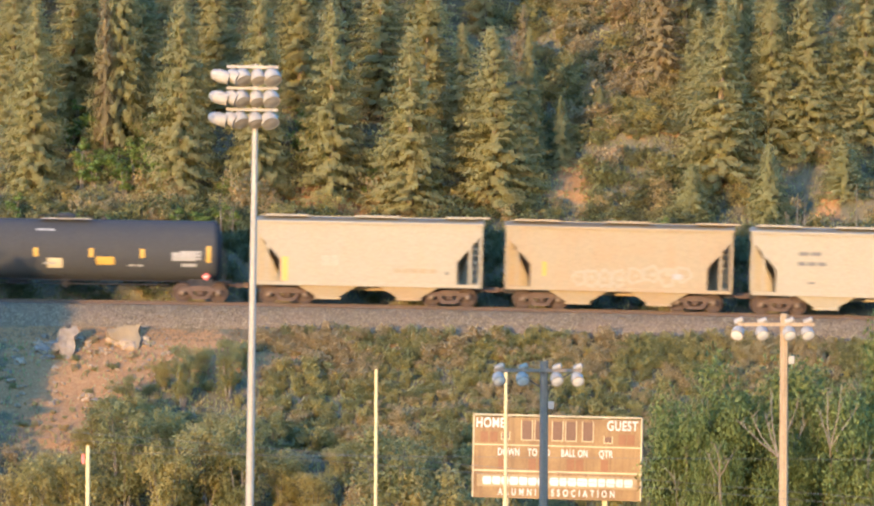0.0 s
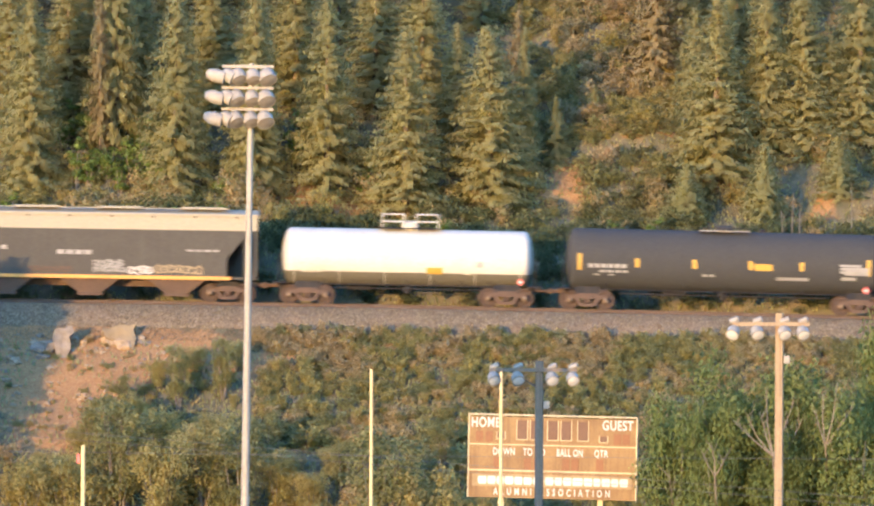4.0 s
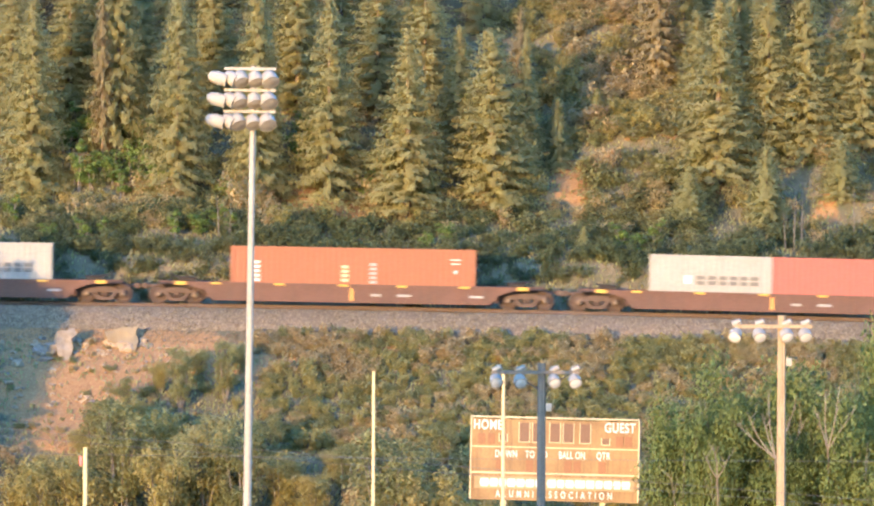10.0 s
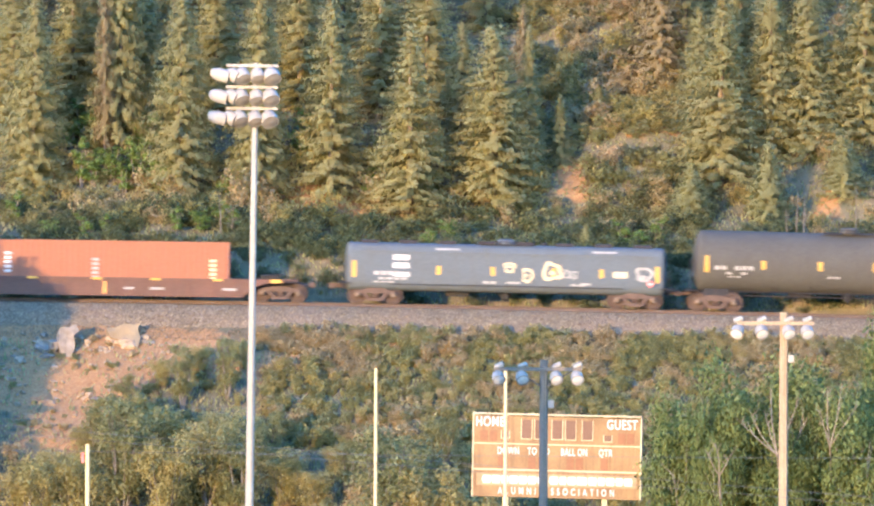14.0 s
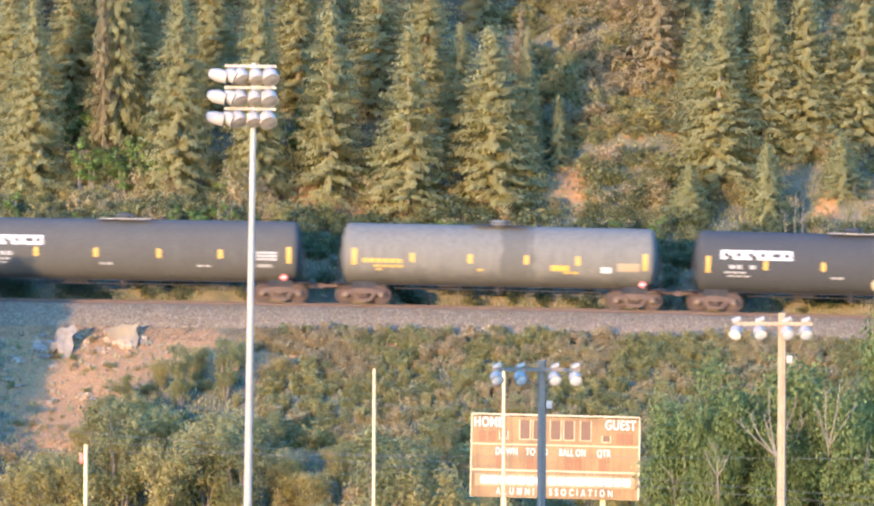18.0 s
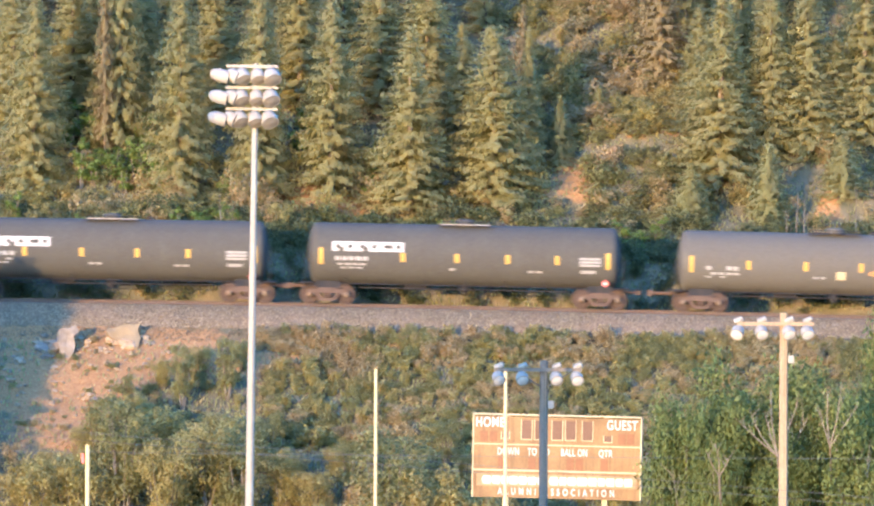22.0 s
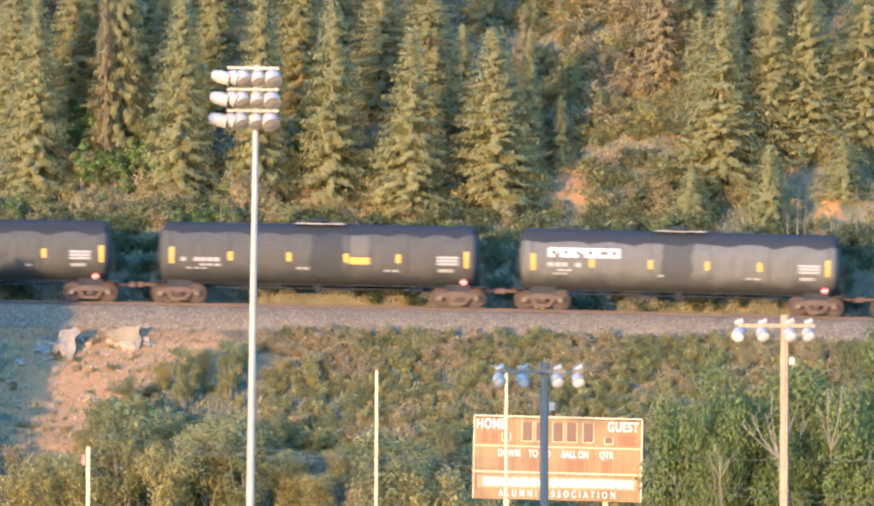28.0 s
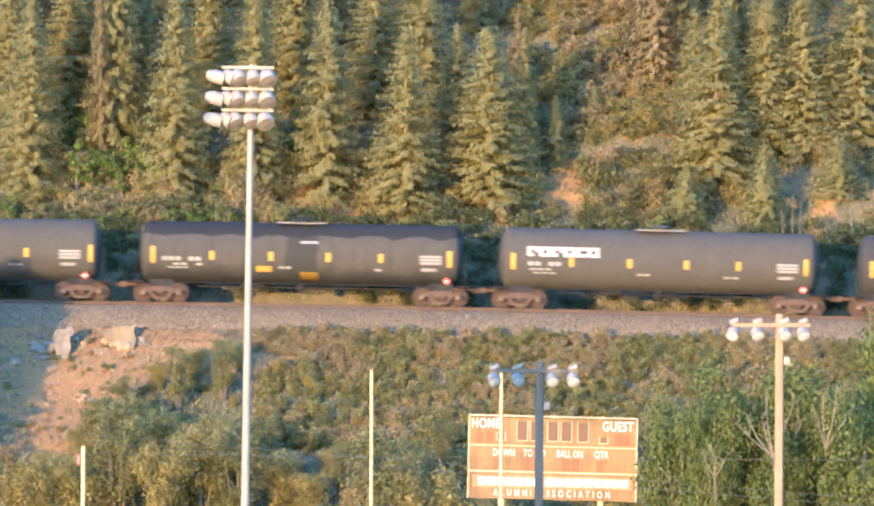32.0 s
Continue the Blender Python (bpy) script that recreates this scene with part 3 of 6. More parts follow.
# the wood behind, up the slope, and on along the line
for row, (y0, step) in enumerate([(23.2, 4.4), (27.0, 2.9), (31.0, 2.5), (35.0, 2.8)]):
    x = -27.0
    while x < 27.0:
        xx, yy = x + random.uniform(-0.7, 0.7), y0 + random.uniform(-1.2, 1.2)
        if not ((row < 2 and 3.2 < xx < 12.8) or (row == 2 and 5.0 < xx < 11.5)):
            plant(FARS[random.randrange(2)], xx, yy, 11.0, 1.8, random.uniform(7.5, 11.5), random.uniform(1.4, 2.1), used)
        x += step
for k in range(46):
    sgn = -1 if k % 2 else 1
    plant(ASIDE, sgn * random.uniform(27, 75), random.uniform(13, 40), 10.0, 1.8, random.uniform(8, 12), random.uniform(1.3, 1.9), used)
# spruces beside the picture on the embankment, which shade its end of the bank
for x, y, h, r in [(-29.3, -15.1, 11.0, 2.6), (-28.0, -16.3, 11.4, 2.8), (-26.9, -17.3, 10.6, 2.7), (-27.8, -19.5, 12.2, 2.8), (-27.2, -21.5, 11.6, 2.8), (-30.5, -17.0, 13.5, 2.8), (-31.5, -14.5, 12.0, 2.8), (-29.6, -20.5, 13.5, 2.8), (-28.9, -23.0, 13.5, 2.8), (-32.0, -18.5, 14.5, 2.8), (-28.4, -17.9, 12.0, 2.8)]:
    plant(SPRUCES[1], x - 0.4, y, 10.0, 1.8, h, r * 1.1, used)

SHRUBS = [shrub("shrub", 1.6, 1.3, 1200, 0.085, M_SHRUB, every=3), shrub("shrub", 1.2, 1.5, 1200, 0.085, M_SHRUB, 8, every=3), shrub("shrub", 2.2, 1.2, 1400, 0.085, M_WILLOW, 7, every=3), shrub("shrub", 1.0, 1.1, 900, 0.085, M_SHRUB, 5, every=3), shrub("shrub", 1.7, 1.3, 1300, 0.085, M_THICKET, 7, every=3), shrub("shrub", 1.3, 1.4, 1300, 0.085, M_THICKET, 8, every=3)]
SAPS = [shrub("poplar_sapling", 3.2, 0.8, 1300, 0.085, M_FRESH, 4, 0.5), shrub("poplar_sapling", 2.4, 0.9, 1200, 0.08, M_FRESH, 5, 0.5)]
WILLOWS = [shrub("willow", 5.0, 2.0, 7500, 0.075, M_WILLOW, 13), shrub("willow", 4.2, 2.2, 7500, 0.072, M_WILLOW, 14), shrub("willow", 5.6, 1.7, 7500, 0.072, M_SHRUB, 12)]
for s in SHRUBS:
    tagged(s, "low olive-green leafy shrub on the slope", "shrub", "shrubs on the slopes")
for s in SHRUBS[4:]:
    tagged(s, "dark green dense shrub beside the track", "shrub", "shrubs beside the track")
for s in SAPS:
    tagged(s, "bright green young poplar among the spruces", "sapling", "poplar saplings")
for s in WILLOWS:
    tagged(s, "tall yellow-green willow at the foot of the bank", "willow", "willows below the bank")

REST = {0: [], 1: [], 2: [], 3: []}
NORMS = {0: [], 1: [], 2: [], 3: []}


def under(k, m, big=1.3, dryness=0.0):
    """Adds a shrub's foliage to the joined undergrowth."""
    me = SHRUBS[k].children[-1].data if SHRUBS[k].children[-1].name.startswith("foliage") else [c for c in SHRUBS[k].children if c.name.startswith("foliage")][0].data
    co = np.empty(len(me.vertices) * 3)
    me.vertices.foreach_get("co", co)
    mm = np.array(m)
    q = co.reshape(-1, 4, 3)[int(rng.integers(0, 3))::3]
    mid = q.mean(1, keepdims=True)
    q = (mid + (q - mid) * big * 1.18)[:, 1:].reshape(-1, 3)
    dry = noise.noise((m[0][3] * 0.3, m[1][3] * 0.3, 5.0)) + random.uniform(-0.3, 0.3) + dryness
    sort = 3 if k > 3 else 2 if dry > 0.07 else 1 if k == 2 else 0
    REST[sort].append(q @ mm[:3, :3].T + mm[:3, 3])
    nr = (mid[:, 0] - np.array([0, 0, 0.6])) * np.array([0.85, 0.85, 0.4])
    NORMS[sort].append(unit(nr @ mm[:3, :3].T / m.to_scale().x + rng.normal(0, 0.62, nr.shape)))


made = 0
while made < 360:                       # hillside behind the track
    x, y = random.uniform(-26, 26), 5.2 + 19.0 * random.random() ** 1.4
    if max(soil_at(x, y), soil_at(x, y + 1.0)) > 0.36 or (y < 6.0 and random.random() < 0.4):
        continue
    k = 4 + random.randrange(2) if y < 10.5 and random.random() < 0.85 else random.randrange(4)
    s = random.uniform(0.5, 1.05) * (0.75 if y < 7.5 else 1.0)
    m = put(None, x, y, s, s * random.uniform(0.75, 1.15))
    if SHRUBS[k].name not in used:
        used.add(SHRUBS[k].name)
        SHRUBS[k].matrix_basis = m
    elif y < 9.0:
        copy_thing(SHRUBS[k], m)
    else:
        under(k, m)
    made += 1
made = 0
while made < 560:                       # the bank in front of the track
    x, y = random.uniform(-25, 26), random.uniform(-21.5, -4.1)
    if soil_at(x, min(y, -5.5)) > 0.30 or (y > -4.9 and random.random() < 0.3):
        continue
    k = random.randrange(4)
    s = random.uniform(0.25, 0.48) if y > -11 else random.uniform(0.4, 0.8)
    m = put(None, x, y, s, s * random.uniform(0.7, 1.1))
    if y > -9.5:
        copy_thing(SHRUBS[k], m)
    else:
        under(k, m, 1.6)
    made += 1
for _ in range(520):                    # open strip between the woods
    x, y = random.uniform(4.5, 13.5), random.uniform(16.8, 36.0)
    s = random.uniform(0.4, 0.8)
    if soil_at(x, y) < 0.75:
        under(random.choice((0, 2, 2, 3)), put(None, x, y, s, s * 0.75), 1.6, -0.25 if y < 27 else 0.1)
for _ in range(1700):                   # low bushes on the upper bank
    x, y = random.uniform(-8.5, 26), random.uniform(-12.5, -3.6)
    s = random.uniform(0.22, 0.46)
    if soil_at(x, y) < 0.4:
        under(random.randrange(4), put(None, x, y, s, s * random.uniform(0.7, 1.1)), 1.7)
for _ in range(620):                    # along the edge of the ballast
    x, y = random.uniform(-9.0, 26), random.uniform(-5.2, -3.3)
    s = random.uniform(0.2, 0.4)
    if soil_at(x, y) < 0.5:
        under(random.randrange(4), put(None, x, y, s, s), 1.7)
for _ in range(260):                    # under the trees
    x, y = random.uniform(-26, 26), random.uniform(9.0, 33.0)
    s = random.uniform(0.45, 0.8)
    if soil_at(x, y) < 0.35:
        under(random.randrange(4), put(None, x, y, s, s * 0.8))
for _ in range(420):                    # cover on the steep cut beside the track
    x, y = random.uniform(-27, 27), random.uniform(3.5, 6.4)
    s = random.uniform(0.3, 0.65)
    under(4 + random.randrange(2), put(None, x, y, s, s * 0.9))
for _ in range(60):                     # tufts on the bare end of the bank
    x, y = random.uniform(-21.5, -11.0), random.uniform(-11.5, -4.3)
    s = random.uniform(0.12, 0.3)
    under(random.choice((0, 1, 3)), put(None, x, y, s, s * 0.9), 1.9)
for _ in range(150):                    # mixed bushes under the first trees
    x, y = random.uniform(-22.0, -7.5), random.uniform(8.5, 14.5)
    s = random.uniform(0.35, 0.7)
    if max(soil_at(x, y), soil_at(x, y + 0.9)) < 0.4:
        under(random.choice((0, 1, 2, 3, 4)), put(None, x, y, s, s * 0.9), 1.4)
for _ in range(110):                    # bushes below the bare scarp
    x, y = random.uniform(7.3, 14.0), random.uniform(11.5, 16.4)
    s = random.uniform(0.45, 0.75)
    if max(soil_at(x, y), soil_at(x, y + 0.9)) < 0.35:
        under(random.choice((0, 1, 3, 4, 5)), put(None, x, y, s, s * 0.9), 1.4, -0.3)
for _ in range(240):                    # thicket on the shelf above it
    x, y = random.uniform(-27, 27), random.uniform(6.0, 11.5)
    s = random.uniform(0.45, 0.8)
    if max(soil_at(x, y), soil_at(x, y + 1.2)) < 0.36:
        under(4 + random.randrange(2), put(None, x, y, s, s * 0.9))
for key, mat, tone in ((0, M_SHRUB, "olive-green"), (1, M_WILLOW, "yellow-green"), (2, M_RUSSET, "russet-brown"), (3, M_THICKET, "dark green")):
    v = np.concatenate(REST[key])
    tagged(new("undergrowth", soup("undergrowth", v, np.arange(len(v)).reshape(-1, 3), mat, np.concatenate(NORMS[key]))), "mixed " + tone + " undergrowth on the slopes", "undergrowth", kind="stuff")
for i, (x, y, s) in enumerate([(-18.3, 13.6, 1.2), (-15.4, 14.5, 1.3), (-14.8, 13.4, 1.0), (-11.0, 9.0, 0.7), (-10.4, 8.6, 0.8), (-6.9, 15.2, 1.2), (-16.8, 8.0, 0.7), (-19.5, 7.0, 0.7), (-17.8, 7.5, 0.8), (-0.4, 7.2, 0.7), (-21.5, 9.0, 0.9), (-16.7, 14.0, 1.15), (-17.6, 13.6, 1.05), (-14.0, 13.6, 1.25), (-16.0, 13.2, 0.9), (-10.6, 12.6, 1.0), (-3.4, 13.2, 0.9), (-12.0, 8.2, 0.8), (-13.2, 7.8, 0.8), (0.6, 7.6, 0.7), (9.4, 8.6, 0.8), (10.3, 8.4, 0.7), (11.2, 8.8, 0.8), (-19.0, 16.5, 1.1), (-18.2, 17.0, 1.2), (-17.6, 16.6, 1.1), (-16.0, 17.0, 1.25), (-15.4, 16.6, 1.2), (-14.9, 16.2, 1.1), (-6.7, 16.8, 1.2)]):
    m = put(None, x, y, s * 0.95, s * 0.72)
    if i < 2:
        SAPS[i].matrix_basis = m
    else:
        copy_thing(SAPS[i % 2], m)
willow_spots = [(-19.5, -20.0, 0.9), (-17.2, -19.0, 1.05), (-15.0, -18.0, 1.2), (-13.0, -19.0, 1.15), (-11.0, -17.0, 1.0), (-9.2, -18.5, 0.85), (-7.4, -17.0, 0.8), (-5.8, -17.5, 0.62), (-4.2, -16.0, 0.5), (-3.0, -17.5, 0.5), (-1.6, -15.0, 0.5), (-0.2, -16.4, 0.55), (1.4, -15.2, 0.5), (2.8, -16.6, 0.5), (0.6, -13.6, 0.42), (-2.6, -13.6, 0.42), (-4.8, -14.4, 0.45), (9.2, -14.2, 0.45), (11.0, -13.0, 0.45), (-4.4, -23.0, 1.05), (-2.2, -23.6, 1.3), (-0.2, -24.2, 1.35), (1.6, -23.4, 1.2),
                (-16.0, -15.5, 0.8), (-13.2, -15.0, 0.85), (-10.5, -13.8, 0.7), (-8.0, -14.0, 0.48), (-0.5, -19.5, 0.75), (1.8, -20.0, 0.7), (10.5, -19.0, 0.8), (-18.4, -22.0, 0.8), (-6.5, -21.5, 0.6),
                (-15.2, -10.5, 0.42), (-13.4, -8.2, 0.40), (-11.6, -6.8, 0.36), (-12.4, -9.6, 0.5), (-14.4, -12.0, 0.55), (-16.8, -13.6, 0.55), (-10.2, -8.8, 0.5), (-9.6, -6.4, 0.36), (-18.6, -15.5, 0.5)]
for i, (x, y, s) in enumerate(willow_spots):
    m = put(None, x, y, s, s * random.uniform(0.85, 1.1))
    if i < 3:
        WILLOWS[i].matrix_basis = m
    else:
        copy_thing(WILLOWS[i % 3], m)

COTTON = [broadleaf(11.0, 4.2, 20000, 0.125, M_COTTON, 12), broadleaf(11.5, 4.0, 20000, 0.125, M_COTTON, 13, 0.3)]
for c in COTTON:
    tagged(c, "broad green cottonwood with pale bare limbs in the crown", "tree", "cottonwoods beside the field")
for i, (x, y, sx, sz, turn) in enumerate([(11.2, -46.5, 0.52, 0.88, 30), (14.6, -46.5, 0.75, 0.98, 200), (17.8, -47.0, 0.85, 1.0, 95), (20.8, -44.0, 0.62, 1.3, 310), (15.9, -49.0, 0.8, 0.84, 140), (19.6, -50.0, 0.85, 0.9, 20), (12.7, -48.5, 0.62, 0.96, 250)]):
    m = Matrix.LocRotScale((x, y, -13.05), Euler((0, 0, radians(turn))), (sx, sx, sz))
    if i < 2:
        COTTON[i].matrix_basis = m
    else:
        copy_thing(COTTON[i % 2], m)
# bare forked limbs that stand out of the crowns
for at, tips in (((15.3, -5.7), ((13.35, -3.95), (14.0, -3.6), (14.7, -3.7), (14.95, -2.6), (16.2, -3.3))), ((17.65, -5.3), ((17.1, -3.6), (17.5, -2.6), (18.15, -2.4), (18.9, -3.4))), ((12.7, -6.6), ((12.1, -5.5), (12.5, -5.1), (13.2, -5.6)))):
    foot = Vector((at[0], -50.9, at[1]))
    snag = part("dead_limb", rod(bmesh.new(), (foot.x + 0.15, -49.0, foot.z - 1.6), foot, 0.06, 0.045, 7, caps=False), M_PALEBARK, None)
    for tx, tz in tips:
        tip = Vector((tx, -51.3 + random.uniform(-0.4, 0.4), tz))
        bend = foot.lerp(tip, 0.5) + Vector((random.uniform(-0.12, 0.12), 0, -0.12))
        lb = rod(rod(bmesh.new(), foot, bend, 0.04, 0.028, 6, caps=False), bend, tip, 0.028, 0.010, 6, caps=False)
        for u in (0.2, 0.5, 0.75):
            p = bend.lerp(tip, u)
            rod(lb, p, p + Vector((random.uniform(-0.35, 0.35), random.uniform(-0.2, 0.2), random.uniform(0.25, 0.6))), 0.018, 0.008, 5, caps=False)
        part("branch", lb, M_PALEBARK, snag)
    host = min((o for o in bpy.data.objects if o.name.startswith("cottonwood_tree") and o.parent is None), key=lambda o: (o.matrix_basis.translation - foot).xy.length)
    snag.parent = host
    snag.matrix_basis = host.matrix_basis.inverted()
# unseen narrow trees, added out of the picture to throw shade on the dark pole
copy_thing(COTTON[0], Matrix.LocRotScale((-14.6, -204.5, -13.05), Euler((0, 0, 1.0)), (0.3, 0.3, 2.1)))
copy_thing(COTTON[1], Matrix.LocRotScale((-16.0, -207.5, -13.05), Euler((0, 0, 2.2)), (0.3, 0.3, 2.1)))
# a tree close to the camera, of which only twig ends come into the picture
near_m = Matrix.LocRotScale((-4.6, -462.0, land(-4.6, -462.0) - 0.1), Euler((0, 0, 0.4)), (0.6, 0.6, 0.8))
near_tree = copy_thing(COTTON[1], near_m)
twig_ends = [near_m.inverted() @ Vector(p) for p in ((-1.72, -462.0, 10.03), (-1.86, -461.9, 9.95), (-1.74, -462.0, 9.69), (-2.1, -462.0, 10.0), (-2.2, -462.1, 9.7))]
v, q, nr = leaf_cloud(1400, [(*p, r_) for p, r_ in zip(twig_ends, (0.15, 0.16, 0.12, 0.3, 0.3))], 0.045)
spray_ob = new("twig_end", soup("twig_end", v, q, M_COTTON, nr))
spray_ob.parent = near_tree
tb = bmesh.new()
rod(tb, near_m.inverted() @ Vector((-4.2, -462.0, 9.0)), twig_ends[0], 0.04, 0.01, 6)
part("low_limb", tb, M_PALEBARK, near_tree)

# grass and small herbs on the slopes
n = 52000
gx, gy = rng.uniform(-25, 25, n), np.where(rng.random(n) < 0.5, rng.uniform(-20, -4.4, n), 3.6 + 24 * rng.random(n) ** 1.3)
keep = np.array([rng.random() > 0.72 * min(1.0, soil_at(x, y) * 1.5) for x, y in zip(gx, gy)])
gx, gy = gx[keep], gy[keep]
gz = np.array([land(x, y) for x, y in zip(gx, gy)])
n = len(gx)
up = unit(rng.normal(0, 0.35, (n, 3)) + np.array([0, 0, 1.0]))
ln = rng.uniform(0.06, 0.17, (n, 1))
v, q = quads(np.stack([gx, gy, gz], 1) + up * ln, up * ln, unit(np.cross(up, rng.normal(0, 1, (n, 3)))) * rng.uniform(0.025, 0.07, (n, 1)))
half = n * 3 // 10
tagged(new("grass", soup("grass", v[: half * 4], q[:half], M_GRASS)), "dry yellow-green grass tufts on the slopes", "grass", kind="stuff")
tagged(new("herbs", soup("herbs", v[half * 4:], q[half:] - half * 4, M_SHRUB)), "small green herbs on the slopes", "herbs", kind="stuff")

# rocks on the bare end of the bank


def rock(size, seed):
    bm = bmesh.new()
    bmesh.ops.create_icosphere(bm, subdivisions=2, radius=size)
    bmesh.ops.subdivide_edges(bm, edges=list(bm.edges)[::3], cuts=1)
    bmesh.ops.triangulate(bm, faces=bm.faces[:])
    for vt in bm.verts:
        k = noise.noise(vt.co * (1.6 / size) + Vector((seed * 7.1, 0, 0)))
        k += 0.35 * noise.noise(vt.co * (4.5 / size) + Vector((0, seed * 3.3, 0)))
        vt.co *= 1 + 0.55 * k
        vt.co.z *= 0.9
        vt.co = Vector(round(c / (size * 0.28)) * size * 0.28 * 0.45 + c * 0.55 for c in vt.co)
    return bm


ROCKS = [part("rock", rock(0.5, i), M_SANDROCK if i > 1 else M_ROCK) for i in range(4)]
for r in ROCKS:
    tagged(r, ("tan" if r.name in ("rock.002", "rock.003") else "pale grey") + " angular boulder lying in bare soil on the bank", "rock", "rocks on the bank")
spots = [(-19.4, -5.0, 0.8), (-18.9, -4.9, 0.9), (-15.9, -4.3, 1.0), (-15.2, -4.6, 0.9), (-19.7, -4.6, 0.6), (-20.5, -6.0, 0.7), (-19.2, -5.6, 0.5), (-14.4, -4.1, 0.55), (-17.2, -4.5, 0.5), (-14.1, -4.4, 0.45), (-17.6, -4.1, 0.4), (-17.0, -8.1, 0.5), (-16.7, -8.5, 0.6), (-17.2, -8.3, 0.35), (-16.2, -8.8, 0.5), (-18.6, -8.4, 0.35), (-20.9, -7.4, 0.5)]
spots += [(random.uniform(-21.5, -13.0), random.triangular(-11.0, -3.9, -4.4), random.uniform(0.12, 0.36)) for _ in range(120)]
spots += [(10.1, 17.2, 0.45), (8.0, 15.9, 0.3), (11.2, 17.5, 0.3), (12.4, 17.6, 0.3), (9.3, 16.5, 0.3), (13.4, 17.6, 0.25), (-7.3, 12.1, 0.3), (-6.4, 12.4, 0.25), (-4.9, 11.8, 0.25), (5.8, 13.6, 0.3), (-4.9, 9.9, 0.3), (3.6, 11.6, 0.3)]
for i, (x, y, s) in enumerate(spots):
    m = Matrix.LocRotScale((x, y, land(x, y) + 0.02 * s), Euler((random.uniform(-0.4, 0.4), random.uniform(-0.4, 0.4), random.uniform(0, 6.28))), (s * random.uniform(0.8, 1.4), s, s * random.uniform(0.7, 1.2)))
    if i < 4:
        ROCKS[i].matrix_basis = m
    else:
        copy_thing(ROCKS[(1, 3, 2, 0, 3, 2)[i % 6]], m)

# an upright slab and a smooth block of clay that crop out of the bank


def outcrop(name, outline, x, y, z, deep, lean, mat, label, seed):
    bm = prism(bmesh.new(), outline, -deep / 2, deep / 2)
    bmesh.ops.triangulate(bm, faces=bm.faces[:])
    bmesh.ops.subdivide_edges(bm, edges=bm.edges[:], cuts=3, use_grid_fill=True)
    for vt in bm.verts:
        vt.co += Vector((noise.noise(vt.co * 2.2 + Vector((seed, 0, 0))), 1.4 * noise.noise(vt.co * 1.6 + Vector((0, seed, 0))), noise.noise(vt.co * 2.6 + Vector((0, 0, seed))))) * 0.11
    ob = tagged(part(name, bm, mat), label, "rock", "rocks on the bank")
    ob.matrix_basis = pose(x, y, z, lean, 0, 8)


outcrop("rock_slab", [(-0.38, 1.05), (0.1, 1.15), (0.5, 1.32), (0.62, 1.05), (0.38, 0.7), (0.42, 0.25), (0.12, -0.5), (-0.32, -0.5), (-0.42, 0.4)], -18.25, -5.2, land(-18.25, -5.2), 0.8, -14, M_ROCK, "tall pale rock slab leaning on the bank", 3.0)
outcrop("clay_block", [(-1.0, 1.0), (0.1, 1.25), (0.72, 1.22), (0.62, 0.85), (0.7, 0.5), (0.45, -0.25), (0.1, -0.1), (-0.25, 0.35), (-0.8, 0.5)], -15.3, -4.5, land(-15.3, -4.5) - 0.32, 0.9, -32, M_CLAY, "smooth ochre clay block on the bank", 7.0)
# loose stones on the ballast shoulder
n = 7000
px_, py_ = rng.uniform(-24, 24, n), rng.uniform(-4.3, -1.8, n)
pz_ = np.array([grade(x) + (-0.195 - 0.77 * (-1.8 - y) if y > -3.05 else -1.16 - 0.60 * (-3.05 - y)) for x, y in zip(px_, py_)])
base = np.array([(1, 0, -0.4), (-0.5, 0.87, -0.4), (-0.5, -0.87, -0.4), (0, 0, 0.8)])
sv = np.empty((n, 4, 3))
for i in range(n):
    c, s_ = math.cos(i * 1.7), math.sin(i * 1.7)
    k = random.uniform(0.03, 0.065)
    sv[i] = base @ np.array([(c, s_, 0), (-s_, c, 0), (0, 0, 1)]) * k + (px_[i], py_[i], pz_[i] + 0.01)
sf = (np.arange(n)[:, None, None] * 4 + np.array([(0, 2, 1), (0, 1, 3), (1, 2, 3), (2, 0, 3)])).reshape(-1, 3)
tagged(new("loose_stones", soup("loose_stones", sv.reshape(-1, 3), sf, M_BALLAST)), "loose grey crushed stones on the ballast shoulder", "stones", kind="stuff")

# ---- sports field fittings ----


def bare_twig(x, y, h):
    t = part("dead_sapling", rod(bmesh.new(), (0, 0, -0.3), (random.uniform(-0.2, 0.2), 0, h), 0.035, 0.01, 6), M_TWIG)
    tagged(t, "bare grey dead sapling on the slope", "dead tree", "dead saplings")
    for k in range(6):
        z = h * random.uniform(0.3, 0.9)
        part("twig", rod(bmesh.new(), (0, 0, z), (random.uniform(-0.35, 0.35), random.uniform(-0.3, 0.3), z + random.uniform(0.1, 0.4)), 0.012, 0.005, 5), M_TWIG, t)
    t.matrix_basis = pose(x, y, land(x, y))


